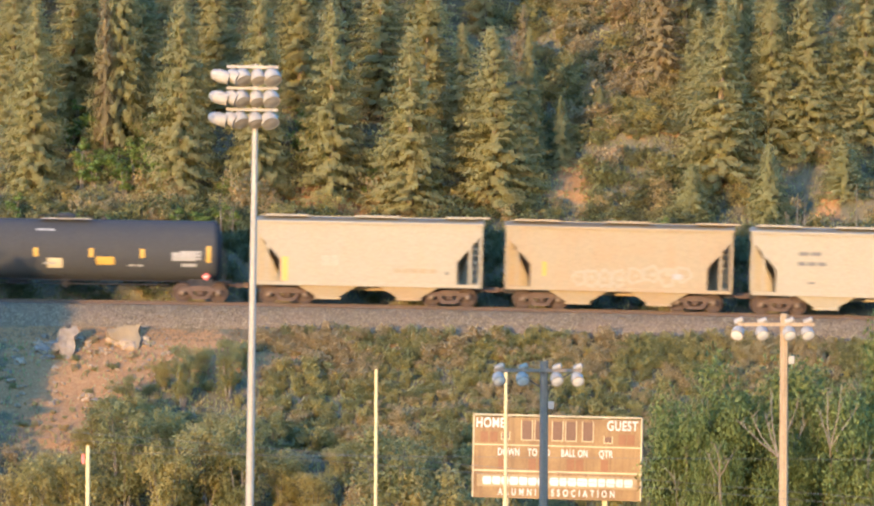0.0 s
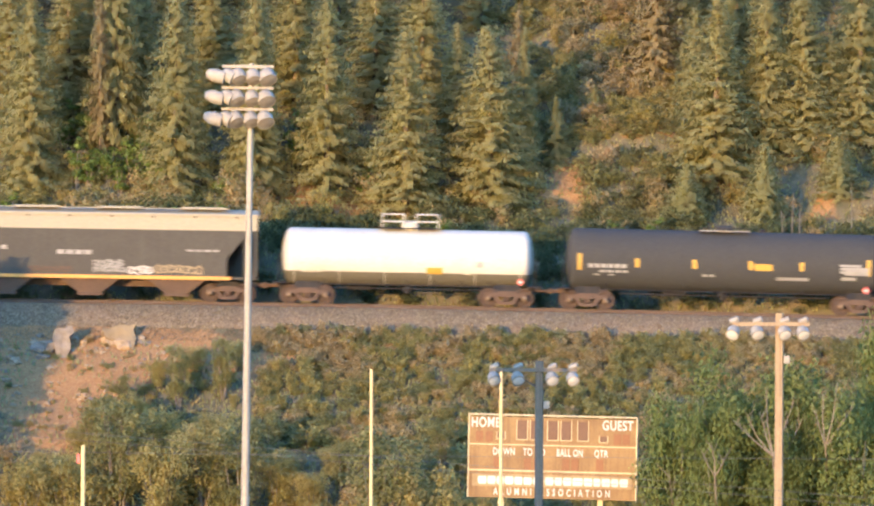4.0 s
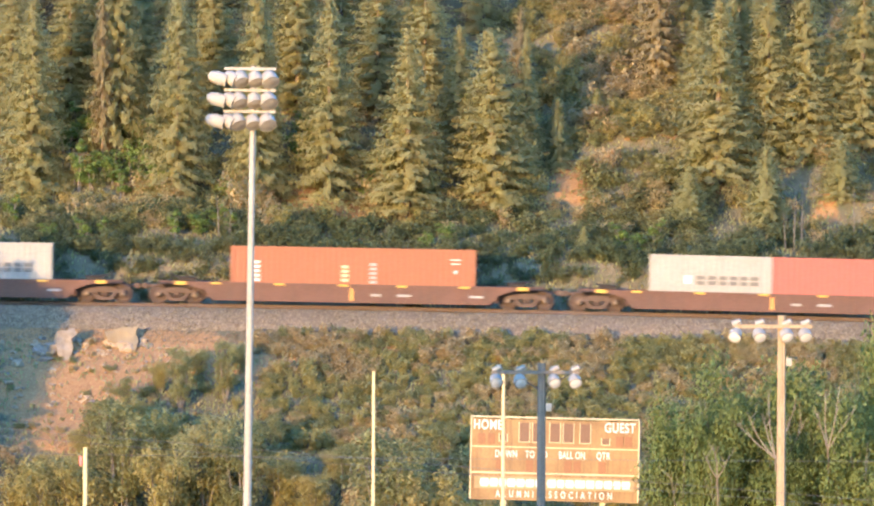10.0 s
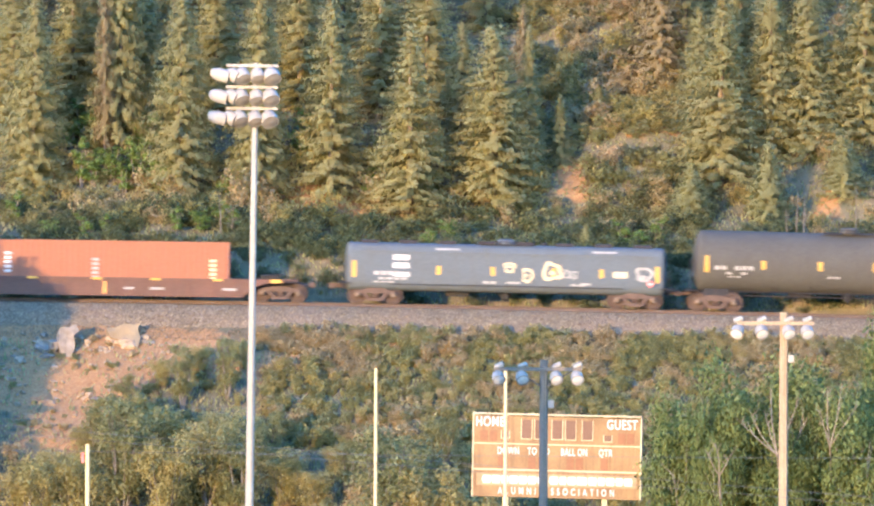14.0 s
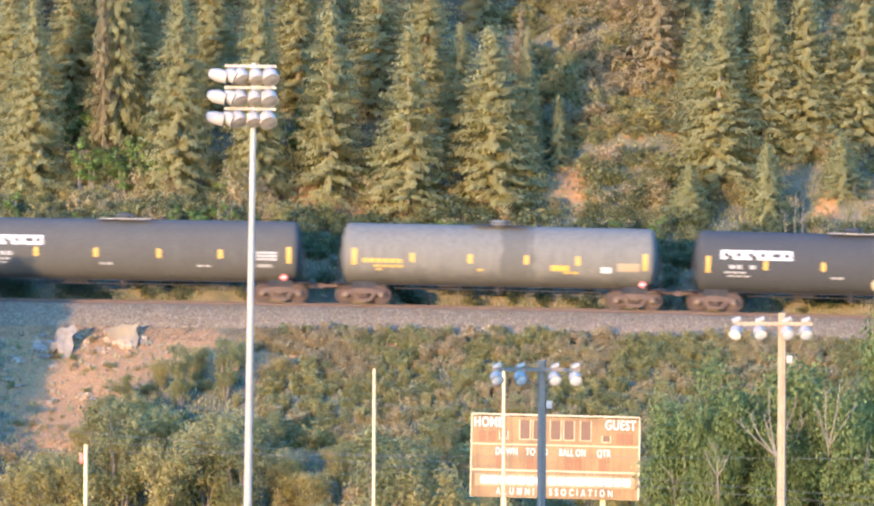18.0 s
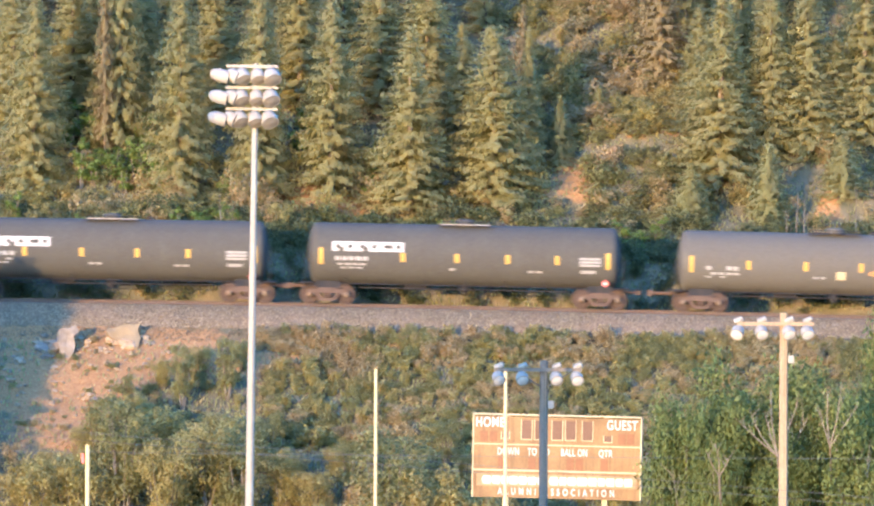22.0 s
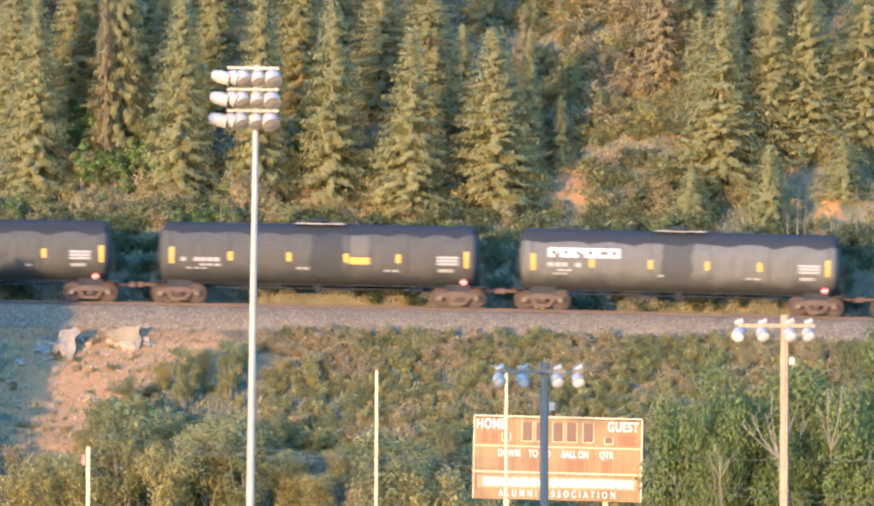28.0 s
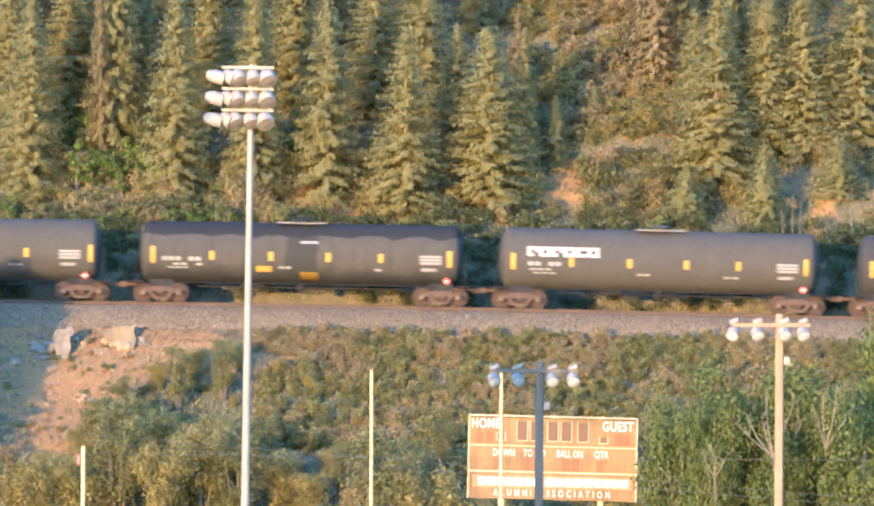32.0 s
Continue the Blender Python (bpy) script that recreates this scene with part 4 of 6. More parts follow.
for x, y, h in [(18.2, 8.6, 2.9), (18.6, 8.9, 2.4), (17.8, 8.4, 2.0), (21.3, 9.4, 3.2), (-10.9, 7.8, 2.2), (-10.4, 7.5, 1.8)]:
    bare_twig(x, y, h)


def floodlight(parent, x, y, z, yaw, pitch, r=0.27, deep=0.5, mat=M_LAMP, lens=M_SHADE):
    """A bell-shaped floodlight; its mouth looks along yaw (0: towards the camera), pitch down."""
    m = pose(x, y, z, 0, 0, yaw) @ pose(0, 0, 0, 90 + pitch, 0, 0)
    body = part("lamp_housing", lathe(bmesh.new(), [(-deep * 0.55, 0.03), (-deep * 0.53, r * 0.42), (-deep * 0.43, r * 0.74), (-deep * 0.24, r * 0.95), (-deep * 0.02, r * 1.04), (deep * 0.2, r * 1.05), (deep * 0.38, r)], m, 18), mat, parent, smooth=True)
    part("lens", lathe(bmesh.new(), [(deep * 0.385, r * 0.93), (deep * 0.43, r * 0.7), (deep * 0.45, 0.02)], m, 18), lens, body, "dull lamp lens", True)
    part("lens_rim", lathe(bmesh.new(), [(deep * 0.36, r * 1.02), (deep * 0.36, r * 1.08), (deep * 0.42, r * 1.08), (deep * 0.42, r * 0.95)], m, 18, False), M_STEEL, body)
    bk = bmesh.new()
    rod(bk, (x, y, z + r * 1.15), (x, y, z + 0.02), 0.03, 0.03, 6)
    part("bracket", bk, M_STEEL, body)
    return body


# tall steel pole with three rows of lamps
mast = empty("floodlight_mast", pose(-5.87, -190, -13.0, 0, 0.60, 0))
part("pole", rod(bmesh.new(), (0, 0, -0.3), (0, 0, 24.15), 0.165, 0.085, 16), M_STEEL, mast, "tapered grey steel pole", True)
for tz, tilt in ((0, 0), (1, 0), (2, 0)):
    z = 24.05 - tz * 0.66
    arm = part("crossarm", box(bmesh.new(), -0.10, -0.10, z, 1.60, 0.09, 0.09, bevel=0.01), M_STEEL, mast)
    part("brace", box(bmesh.new(), -0.10, 0.10, z, 1.60, 0.06, 0.07), M_STEEL, mast)
    for lx, yaw, pitch, r, deep in ((-1.06, 82, 14, 0.20, 0.62), (-0.66, 60, 25, 0.21, 0.5), (-0.40, 30, 48, 0.235, 0.44), (0.07, 20, 52, 0.225, 0.42), (0.50, 24, 46, 0.255, 0.44)):
        floodlight(mast, lx - 0.1 * tz * 0.3, -0.28, z - 0.30, yaw, pitch, r, deep, M_LAMP, M_LENS)
tagged(mast, "tall tapered steel floodlight mast with three rows of white lamps", "floodlight mast")


def timber_pole(name, x, y, top, r0, r1, mat, label, lamps, arm_z, arm_w, arm_off, brace):
    p = empty(name, pose(x, y, -13.0))
    h = top + 13.0
    part("pole", rod(bmesh.new(), (0, 0, -0.3), (0, 0, h), r0, r1, 14), mat, p, smooth=True)
    part("crossarm", box(bmesh.new(), arm_off, -r1 - 0.05, arm_z + 13.0, arm_w, 0.10, 0.12, bevel=0.01), mat, p)
    if brace:
        for sg in (-1, 1):
            part("brace", rod(bmesh.new(), (sg * 0.95, -r1 - 0.05, arm_z + 13.0 - 0.03), (sg * 0.12, -r1 - 0.02, arm_z + 12.45), 0.025, 0.025, 6), M_GREYPOLE, p)
    part("junction_box", box(bmesh.new(), r1 + 0.10, -0.08, arm_z + 11.85, 0.2, 0.16, 0.26, bevel=0.02), M_STEEL, p)
    rod_bm = rod(bmesh.new(), (r1 * 0.6, -r1 * 0.9, 0), (r1 * 0.6, -r1 * 0.9, arm_z + 12.9), 0.03, 0.03, 6)
    part("conduit", rod_bm, mat, p)
    for lx, yaw, pitch in lamps:
        floodlight(p, lx, -0.25, arm_z + 13.0 - 0.26, yaw, pitch, 0.20, 0.42, mat=M_SHADE, lens=M_WHITE)
        part("ballast_can", lathe(bmesh.new(), [(-0.17, 0.07), (-0.15, 0.095), (0.12, 0.095), (0.15, 0.05)], pose(lx + 0.04, -0.12, arm_z + 13.12, 0, 68, 0), 12), M_STEEL if brace else M_LAMP, p, smooth=True)
    return tagged(p, label, "floodlight pole")


timber_pole("floodlight_pole", 11.26, -175, 3.2, 0.175, 0.135, M_POLEWOOD, "sunlit timber floodlight pole with white lamps on a crossarm", [(-1.50, -20, 38), (-0.74, 16, 40), (0.14, 16, 40), (0.74, 16, 40)], 2.85, 2.5, -0.28, False)
timber_pole("floodlight_pole", 3.54, -170, 1.5, 0.165, 0.135, M_GREYPOLE, "grey shaded floodlight pole with four silvery lamps", [(-1.50, 16, 38), (-0.72, 14, 38), (0.40, 16, 38), (1.08, 16, 38)], 1.2, 2.9, -0.2, True)


def goal(x, y, turn, label):
    g = empty("goal_post", pose(x, y, -13.0, 0, 0, turn))
    for sx in (-2.82, 2.82):
        part("upright", rod(bmesh.new(), (sx, 0, 3.05), (sx, 0, 11.5), 0.075, 0.07, 12), M_YELLOW, g, smooth=True)
    part("crossbar", rod(bmesh.new(), (-2.82, 0, 3.05), (2.82, 0, 3.05), 0.075, 0.075, 12), M_YELLOW, g, smooth=True)
    bm = bmesh.new()
    rod(bm, (0, 1.8, -0.3), (0, 1.8, 2.2), 0.10, 0.10, 12)
    rod(bm, (0, 1.8, 2.2), (0, 0.9, 3.05), 0.10, 0.10, 12)
    rod(bm, (0, 0.9, 3.05), (0, 0, 3.05), 0.10, 0.10, 12)
    part("gooseneck", bm, M_YELLOW, g, smooth=True)
    return tagged(g, label, "goal post", "goals of the field")


goal(0.2, -65, -4.0, "yellow football goal post with two tall uprights")
near = goal(-14.44, -165, -4.0, "yellow football goal post with a red ribbon")
rb = bmesh.new()
box(rb, 2.76 - 0.10, 0, 11.05, 0.10, 0.02, 0.32)
part("ribbon", rb, M_REDMARK, near, "small red wind ribbon")


def lettering(text, size, mat, parent, x, z, y, spacing, width):
    cu = bpy.data.curves.new("text", "FONT")
    cu.body, cu.size, cu.extrude, cu.space_character, cu.align_x = text, size, 0.006, spacing, "CENTER"
    cu.offset = size * 0.02
    tmp = bpy.data.objects.new("text", cu)
    me = bpy.data.meshes.new_from_object(tmp)
    bpy.data.objects.remove(tmp)
    bm = bmesh.new()
    bm.from_mesh(me)
    bmesh.ops.remove_doubles(bm, verts=bm.verts[:], dist=1e-5)
    bm.verts.index_update()
    bm.faces.index_update()
    xs_ = [p.co.x for p in bm.verts]
    wide = width / (max(xs_) - min(xs_))
    word = empty("lettering", Matrix.LocRotScale((x, y, z), Euler((radians(90), 0, 0)), (wide, 1, 1)))
    word.parent = parent
    done = set()
    for start in bm.faces:              # one mesh a letter
        if start.index in done:
            continue
        piece, queue = [], [start]
        while queue:
            fc = queue.pop()
            if fc.index in done:
                continue
            done.add(fc.index)
            piece.append(fc)
            queue += [g for e in fc.edges for g in e.link_faces]
        one, ids = bmesh.new(), {}
        for fc in piece:
            for p in fc.verts:
                if p.index not in ids:
                    ids[p.index] = one.verts.new(p.co)
            one.faces.new([ids[p.index] for p in fc.verts])
        part("letter", one, mat, word)
    bm.free()
    return tagged(word, "white painted word " + text.lower())


# scoreboard, 7.9 x 3.8 m
sb = empty("scoreboard", pose(5.54, -40, -8.06, 0, 0.9, -9))
BW, BH = 7.72, 3.78
for row, (z0, z1) in enumerate([(2.45, 3.72), (1.26, 2.43), (0.0, 1.24)]):
    part("panel", box(bmesh.new(), 0, 0, (z0 + z1) / 2, BW, 0.25, z1 - z0, bevel=0.012), M_BOARD, sb, "sun-faded tan metal panel")
part("frame_top", box(bmesh.new(), 0, -0.02, BH + 0.03, BW + 0.1, 0.34, 0.06), M_CREAMSPOT, sb)
part("frame_side", box(bmesh.new(), -BW / 2 - 0.03, -0.02, BH / 2, 0.06, 0.32, BH), M_CREAMSPOT, sb)
part("frame_side", box(bmesh.new(), BW / 2 + 0.03, -0.02, BH / 2, 0.06, 0.32, BH), M_CREAMSPOT, sb)
part("trim_strip", box(bmesh.new(), 0, -0.135, 2.44, BW, 0.03, 0.05), M_CREAMSPOT, sb)
part("trim_strip", box(bmesh.new(), 0, -0.135, 1.25, BW, 0.03, 0.07), M_CREAMSPOT, sb)
for sx in (-2.4, 2.2):
    part("support_post", box(bmesh.new(), sx, 0.30, -0.6, 0.25, 0.25, 8.7, bevel=0.01), M_CREAMSPOT, sb)
FRONT = -0.137


def panel(x, z, w, h, mat=M_BOARD_D, name="digit_window"):
    p = part(name, box(bmesh.new(), x, FRONT, z, w, 0.025, h, bevel=0.006), mat, sb)
    if name == "digit_window":
        for sx in (-1, 1):
            part("window_edge", box(bmesh.new(), x + sx * (w / 2 + 0.02), FRONT - 0.01, z, 0.035, 0.04, h + 0.07), M_CREAMSPOT, p)
        part("window_edge", box(bmesh.new(), x, FRONT - 0.01, z - h / 2 - 0.02, w, 0.04, 0.035), M_CREAMSPOT, p)


for x in (-1.42, -0.80, 0.0, 0.62, 1.40):
    panel(x, 3.13, 0.46, 0.86)
for x in (-3.4, -2.95, 3.0, 3.4):
    panel(x, 2.80, 0.34, 0.48, M_BOARD_M, "number_panel")
panel(-2.4, 2.86, 0.34, 0.30)
panel(2.35, 2.78, 0.34, 0.26)
for x in (-2.55, -1.15, -0.72, 0.62, 1.05, 2.2):
    panel(x, 1.58, 0.34, 0.56, M_BOARD_M, "number_panel")
lettering("HOME", 0.62, M_WHITE, sb, -3.12, 3.24, FRONT - 0.012, 1.1, 1.32)
lettering("GUEST", 0.62, M_WHITE, sb, 3.0, 3.22, FRONT - 0.012, 1.1, 1.42)
lettering("DOWN", 0.46, M_WHITE, sb, -2.25, 1.97, FRONT - 0.012, 1.1, 1.0)
lettering("TO GO", 0.46, M_WHITE, sb, -0.85, 1.97, FRONT - 0.012, 1.1, 1.02)
lettering("BALL ON", 0.46, M_WHITE, sb, 0.80, 1.97, FRONT - 0.012, 1.1, 1.2)
lettering("QTR", 0.46, M_WHITE, sb, 2.25, 1.97, FRONT - 0.012, 1.1, 0.64)
lettering("ALUMNI ASSOCIATION", 0.45, M_WHITE, sb, 0.0, 0.14, FRONT - 0.012, 1.9, 5.4)
part("trim_band", box(bmesh.new(), 0, FRONT, 0.80, BW - 0.3, 0.02, 0.56), M_BAND, sb, "sun-bleached cream band")
x = -3.45
for w in (0.42, 0.40, 0.36, 0.42, 0.40, 0.42, 0.40, 0.12, 0.42, 0.36, 0.42, 0.5, 0.42, 0.36, 0.42, 0.36, 0.42):
    if w > 0.2:
        part("team_mark", prism(bmesh.new(), [(x + 0.06, 0.62), (x + w - 0.03, 0.62), (x + w, 0.78), (x + w - 0.02, 0.98), (x + 0.05, 0.98), (x, 0.80)], FRONT - 0.022, FRONT + 0.01), M_WHITE, sb, "white block of the team mark")
    x += w + 0.022
tagged(sb, "tan football scoreboard with white words and blank digit windows", "scoreboard")

# overhead cables that cross in front


def cable(y, x0, z0, x1, z1, sag, r=0.0065):
    bm = bmesh.new()
    rings = []
    for i in range(41):
        t = i / 40
        px, pz = x0 + (x1 - x0) * t, z0 + (z1 - z0) * t - 4 * sag * t * (1 - t)
        rings.append([bm.verts.new((px, y + r * math.cos(a * 1.2566), pz + r * math.sin(a * 1.2566))) for a in range(5)])
    for p, q in zip(rings, rings[1:]):
        for a in range(5):
            bm.faces.new((p[a], p[(a + 1) % 5], q[(a + 1) % 5], q[a]))
    tagged(part("overhead_cable", bm, M_CABLE), "thin dark overhead cable across the field", "cable", "overhead cables")
    for x, z in ((x0, z0), (x1, z1)):
        tagged(part("cable_pole", rod(bmesh.new(), (x, y + 0.1, -13.3), (x, y + 0.1, z + 0.4), 0.14, 0.10, 10), M_POLEWOOD), "brown timber cable pole", "pole", "cable poles")


cable(-178.0, -40.0, 1.57, 40.0, -4.70, 0.0)
cable(-177.0, -40.0, 1.30, 40.0, -4.98, 0.0)
cable(-160.0, -42.0, -1.5, 42.0, -1.9, 0.30)

# ---- the freight train; each car stands with its middle at the origin, rails at z = 0 ----
CARS = []          # car, place of its middle along the train
SPINNERS = ([], [])
PROTO = {}
WHEEL_R = 0.46


def wheelset_mesh():
    bm = bmesh.new()
    turn = pose(0, 0, 0, 90, 0, 0)
    for sy in (-1, 1):
        s = pose(0, 0.755 * sy, 0) @ turn @ pose(0, 0, 0, 0 if sy < 0 else 180, 0, 0)
        lathe(bm, [(-0.075, 0.50), (-0.05, 0.50), (-0.04, WHEEL_R), (0.06, WHEEL_R - 0.005), (0.062, 0.39), (0.02, 0.36), (0.03, 0.16), (0.075, 0.13), (0.075, 0.03)], s, 22)
    rod(bm, (0, -1.12, 0), (0, 1.12, 0), 0.085, 0.085, 12)
    return bm


def sideframe(bm, y):
    t = 0.07
    prism(bm, [(-1.12, 0.36), (-0.98, 0.66), (-0.55, 0.72), (-0.4, 0.80), (0.4, 0.80), (0.55, 0.72), (0.98, 0.66), (1.12, 0.36), (0.98, 0.33), (0.86, 0.50), (0.50, 0.54), (-0.50, 0.54), (-0.86, 0.50), (-0.98, 0.33)], y - t, y + t)
    prism(bm, [(-0.66, 0.53), (-0.42, 0.54), (-0.26, 0.28), (0.26, 0.28), (0.42, 0.54), (0.66, 0.53), (0.36, 0.14), (-0.36, 0.14)], y - t, y + t)
    return bm


def truck(car, x):
    if not PROTO:
        PROTO["bolster"] = mesh_of("truck", box(bmesh.new(), 0, 0, 0.56, 0.38, 2.1, 0.26, bevel=0.03), M_RUST)
        PROTO["sideframe"] = mesh_of("sideframe", sideframe(bmesh.new(), 0), M_RUST)
        PROTO["wheelset"] = mesh_of("wheelset", wheelset_mesh(), M_WHEEL, True)
        cap = lathe(bmesh.new(), [(-0.07, 0.12), (0.05, 0.115), (0.07, 0.07), (0.085, 0.03)], pose(0, -1.16, 0, 90, 0, 0), 12)
        PROTO["cap"] = mesh_of("bearing_cap", cap, M_CAP, True)
        sp = bmesh.new()
        lathe(sp, [(0.30 + i * 0.0225, 0.066 if i % 2 else 0.05) for i in range(11)], None, 10)
        PROTO["spring"] = mesh_of("spring", sp, M_RUST)
    t = new("truck", PROTO["bolster"])
    t.parent = car
    t.matrix_basis = pose(x, 0, 0)
    for sy in (-1.02, 1.02):
        for nm, k in (("sideframe", 0.0), ("spring", -0.13), ("spring", 0.0), ("spring", 0.13)):
            o = new(nm, PROTO[nm])
            o.parent = t
            o.matrix_basis = pose(k, sy, 0)
    for i, wx in enumerate((-0.89, 0.89)):
        w = new("wheelset", PROTO["wheelset"])
        w.parent = t
        w.matrix_basis = pose(wx, 0, WHEEL_R)
        SPINNERS[i].append(w)
        for turn in (0, 180):
            c = new("bearing_cap", PROTO["cap"])
            c.parent = t
            c.matrix_basis = pose(wx, 0, WHEEL_R, 0, 0, turn)
    return t


def couplers(car, half, reach):
    """Stub sills with couplers that reach out to half the pitch."""
    for sg in (-1, 1):
        bm = bmesh.new()
        box(bm, sg * (half - 0.6), 0, 0.86, 1.9, 0.36, 0.30, bevel=0.02)
        s = part("stub_sill", bm, M_DARK, car)
        bm = bmesh.new()
        rod(bm, (sg * (half + 0.3), 0, 0.86), (sg * (reach - 0.12), 0, 0.86), 0.09, 0.08, 8)
        box(bm, sg * (reach - 0.13), 0, 0.86, 0.28, 0.32, 0.28, bevel=0.04)
        part("coupler", bm, M_RUST, s, "rusty knuckle coupler")


def ladder(bm, x, y, z0, z1, w=0.42, r=0.018, along="x"):
    for sg in (-0.5, 0.5):
        a = (x + sg * w, y) if along == "x" else (x, y + sg * w)
        rod(bm, (*a, z0), (*a, z1), r, r, 5)
    z = z0 + 0.15
    while z < z1:
        a, b = ((x - w / 2, y), (x + w / 2, y)) if along == "x" else ((x, y - w / 2), (x, y + w / 2))
        rod(bm, (*a, z), (*b, z), r * 0.8, r * 0.8, 5)
        z += 0.34
    return bm


FLAT = [2.0]       # roundness of the side being marked: 2 a circle, more a slab


def side_depth(R, zc, z):
    return -R * max(0.001, 1 - min(1.0, abs(z - zc) / R) ** FLAT[0]) ** (1 / FLAT[0])


def patch(R, zc, x, z, w, h, skew=0.0):
    """A thin plate that hugs the near side of a tank."""
    bm = bmesh.new()
    rows = []
    for i in range(5):
        zz = z - h / 2 + h * i / 4
        for depth in (0.012,):
            yy = side_depth(R + depth, zc, zz)
            rows.append([bm.verts.new((x - w / 2 + skew * (i / 4 - 0.5), yy, zz)), bm.verts.new((x + w / 2 + skew * (i / 4 - 0.5), yy, zz))])
    for a, b in zip(rows, rows[1:]):
        bm.faces.new((a[0], a[1], b[1], b[0]))
    bmesh.ops.solidify(bm, geom=list(bm.faces), thickness=0.008)
    return bm


def spray_shape(face, x, z, w, h, seed, hollow=0.0, boxy=2.6):
    """A lobed spot of sprayed paint on a side whose depth at height z is face(z); hollow leaves an outline stroke."""
    bm = bmesh.new()
    n, rings = 30, []
    for f in (hollow, (1 + hollow) / 2, 1.0):
        ring = []
        for i in range(n):
            a = i * 2 * math.pi / n
            c, q = math.cos(a), math.sin(a)
            r = (abs(c) ** boxy + abs(q) ** boxy) ** (-1 / boxy) * (1 + 0.10 * math.sin(3 * a + seed) + 0.07 * math.sin(5 * a + 2 * seed))
            zz = z + h / 2 * max(f, 0.02) * r * q
            ring.append(bm.verts.new((x + w / 2 * max(f, 0.02) * r * c, face(zz), zz)))
        rings.append(ring)
    for p, q in zip(rings, rings[1:]):
        for i in range(n):
            bm.faces.new((p[i], p[(i + 1) % n], q[(i + 1) % n], q[i]))
    bmesh.ops.recalc_face_normals(bm, faces=bm.faces)
    bmesh.ops.solidify(bm, geom=list(bm.faces), thickness=0.004)
    return bm


def scrawl(car, face, x, z, w, h, mt, lab):
    """A row of sprayed bubble letters: outlines with smaller strokes inside."""
    k = max(1, round(w / (h * 0.85)))
    for i in range(k):
        cx, cw = x - w / 2 + (i + 0.5) * w / k, w / k * 1.08
        part("graffiti", spray_shape(face, cx, z + random.uniform(-0.08, 0.08) * h, cw, h * random.uniform(0.85, 1.1), i * 1.9 + x, 0.62, random.uniform(2.2, 4.0)), mt, car, lab)
        part("graffiti", spray_shape(face, cx + random.uniform(-0.1, 0.1) * cw, z + random.uniform(-0.15, 0.15) * h, cw * random.uniform(0.2, 0.45), h * random.uniform(0.12, 0.35), i + x), mt, car, lab)


def spill_material(name, low, high, spot, scallop=2.3, edge=0.72):
    """Tank enamel with dust on the flanks, a dark scalloped spill along the crown and one below the dome; darker
    towards the bottom.
    """
    m, n, l, b = material(name, 0.88)
    b.inputs["Specular IOR Level"].default_value = 0.15
    tc = n.new("ShaderNodeTexCoord")
    sep = n.new("ShaderNodeSeparateXYZ")
    l.new(tc.outputs["Object"], sep.inputs[0])

    def calc(op, a, c):
        q = n.new("ShaderNodeMath")
        q.operation = op
        for s, v in zip(q.inputs, (a, c)):
            if isinstance(v, (int, float)):
                s.default_value = v
            else:
                l.new(v, s)
        return q.outputs[0]

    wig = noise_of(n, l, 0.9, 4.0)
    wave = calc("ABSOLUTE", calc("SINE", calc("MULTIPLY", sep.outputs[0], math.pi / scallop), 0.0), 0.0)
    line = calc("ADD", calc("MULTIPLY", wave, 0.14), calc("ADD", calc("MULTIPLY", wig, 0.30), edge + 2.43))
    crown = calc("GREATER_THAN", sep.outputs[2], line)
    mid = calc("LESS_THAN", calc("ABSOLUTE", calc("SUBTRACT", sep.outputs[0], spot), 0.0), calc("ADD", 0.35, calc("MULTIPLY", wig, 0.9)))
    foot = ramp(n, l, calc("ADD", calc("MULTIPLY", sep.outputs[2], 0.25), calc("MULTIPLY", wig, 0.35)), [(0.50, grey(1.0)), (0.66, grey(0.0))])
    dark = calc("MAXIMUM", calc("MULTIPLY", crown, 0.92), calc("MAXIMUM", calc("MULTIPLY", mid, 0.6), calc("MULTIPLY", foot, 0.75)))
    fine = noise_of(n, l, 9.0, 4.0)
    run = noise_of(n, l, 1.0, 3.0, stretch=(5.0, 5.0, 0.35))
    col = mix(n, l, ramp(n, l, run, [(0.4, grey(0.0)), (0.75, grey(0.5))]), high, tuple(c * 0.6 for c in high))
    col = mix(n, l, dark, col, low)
    col = mix(n, l, 0.15, col, ramp(n, l, fine, [(0.3, grey(0.2)), (0.7, grey(0.8))]), "OVERLAY")
    l.new(col, b.inputs["Base Color"])
    bump(n, l, b, fine, 0.12, 0.01)
    return m


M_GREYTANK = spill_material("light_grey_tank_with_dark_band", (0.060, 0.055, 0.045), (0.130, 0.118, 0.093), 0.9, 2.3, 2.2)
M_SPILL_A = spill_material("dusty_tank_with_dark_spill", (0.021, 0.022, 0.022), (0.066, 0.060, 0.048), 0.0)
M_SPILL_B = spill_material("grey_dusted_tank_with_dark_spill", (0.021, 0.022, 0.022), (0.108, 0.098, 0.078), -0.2)
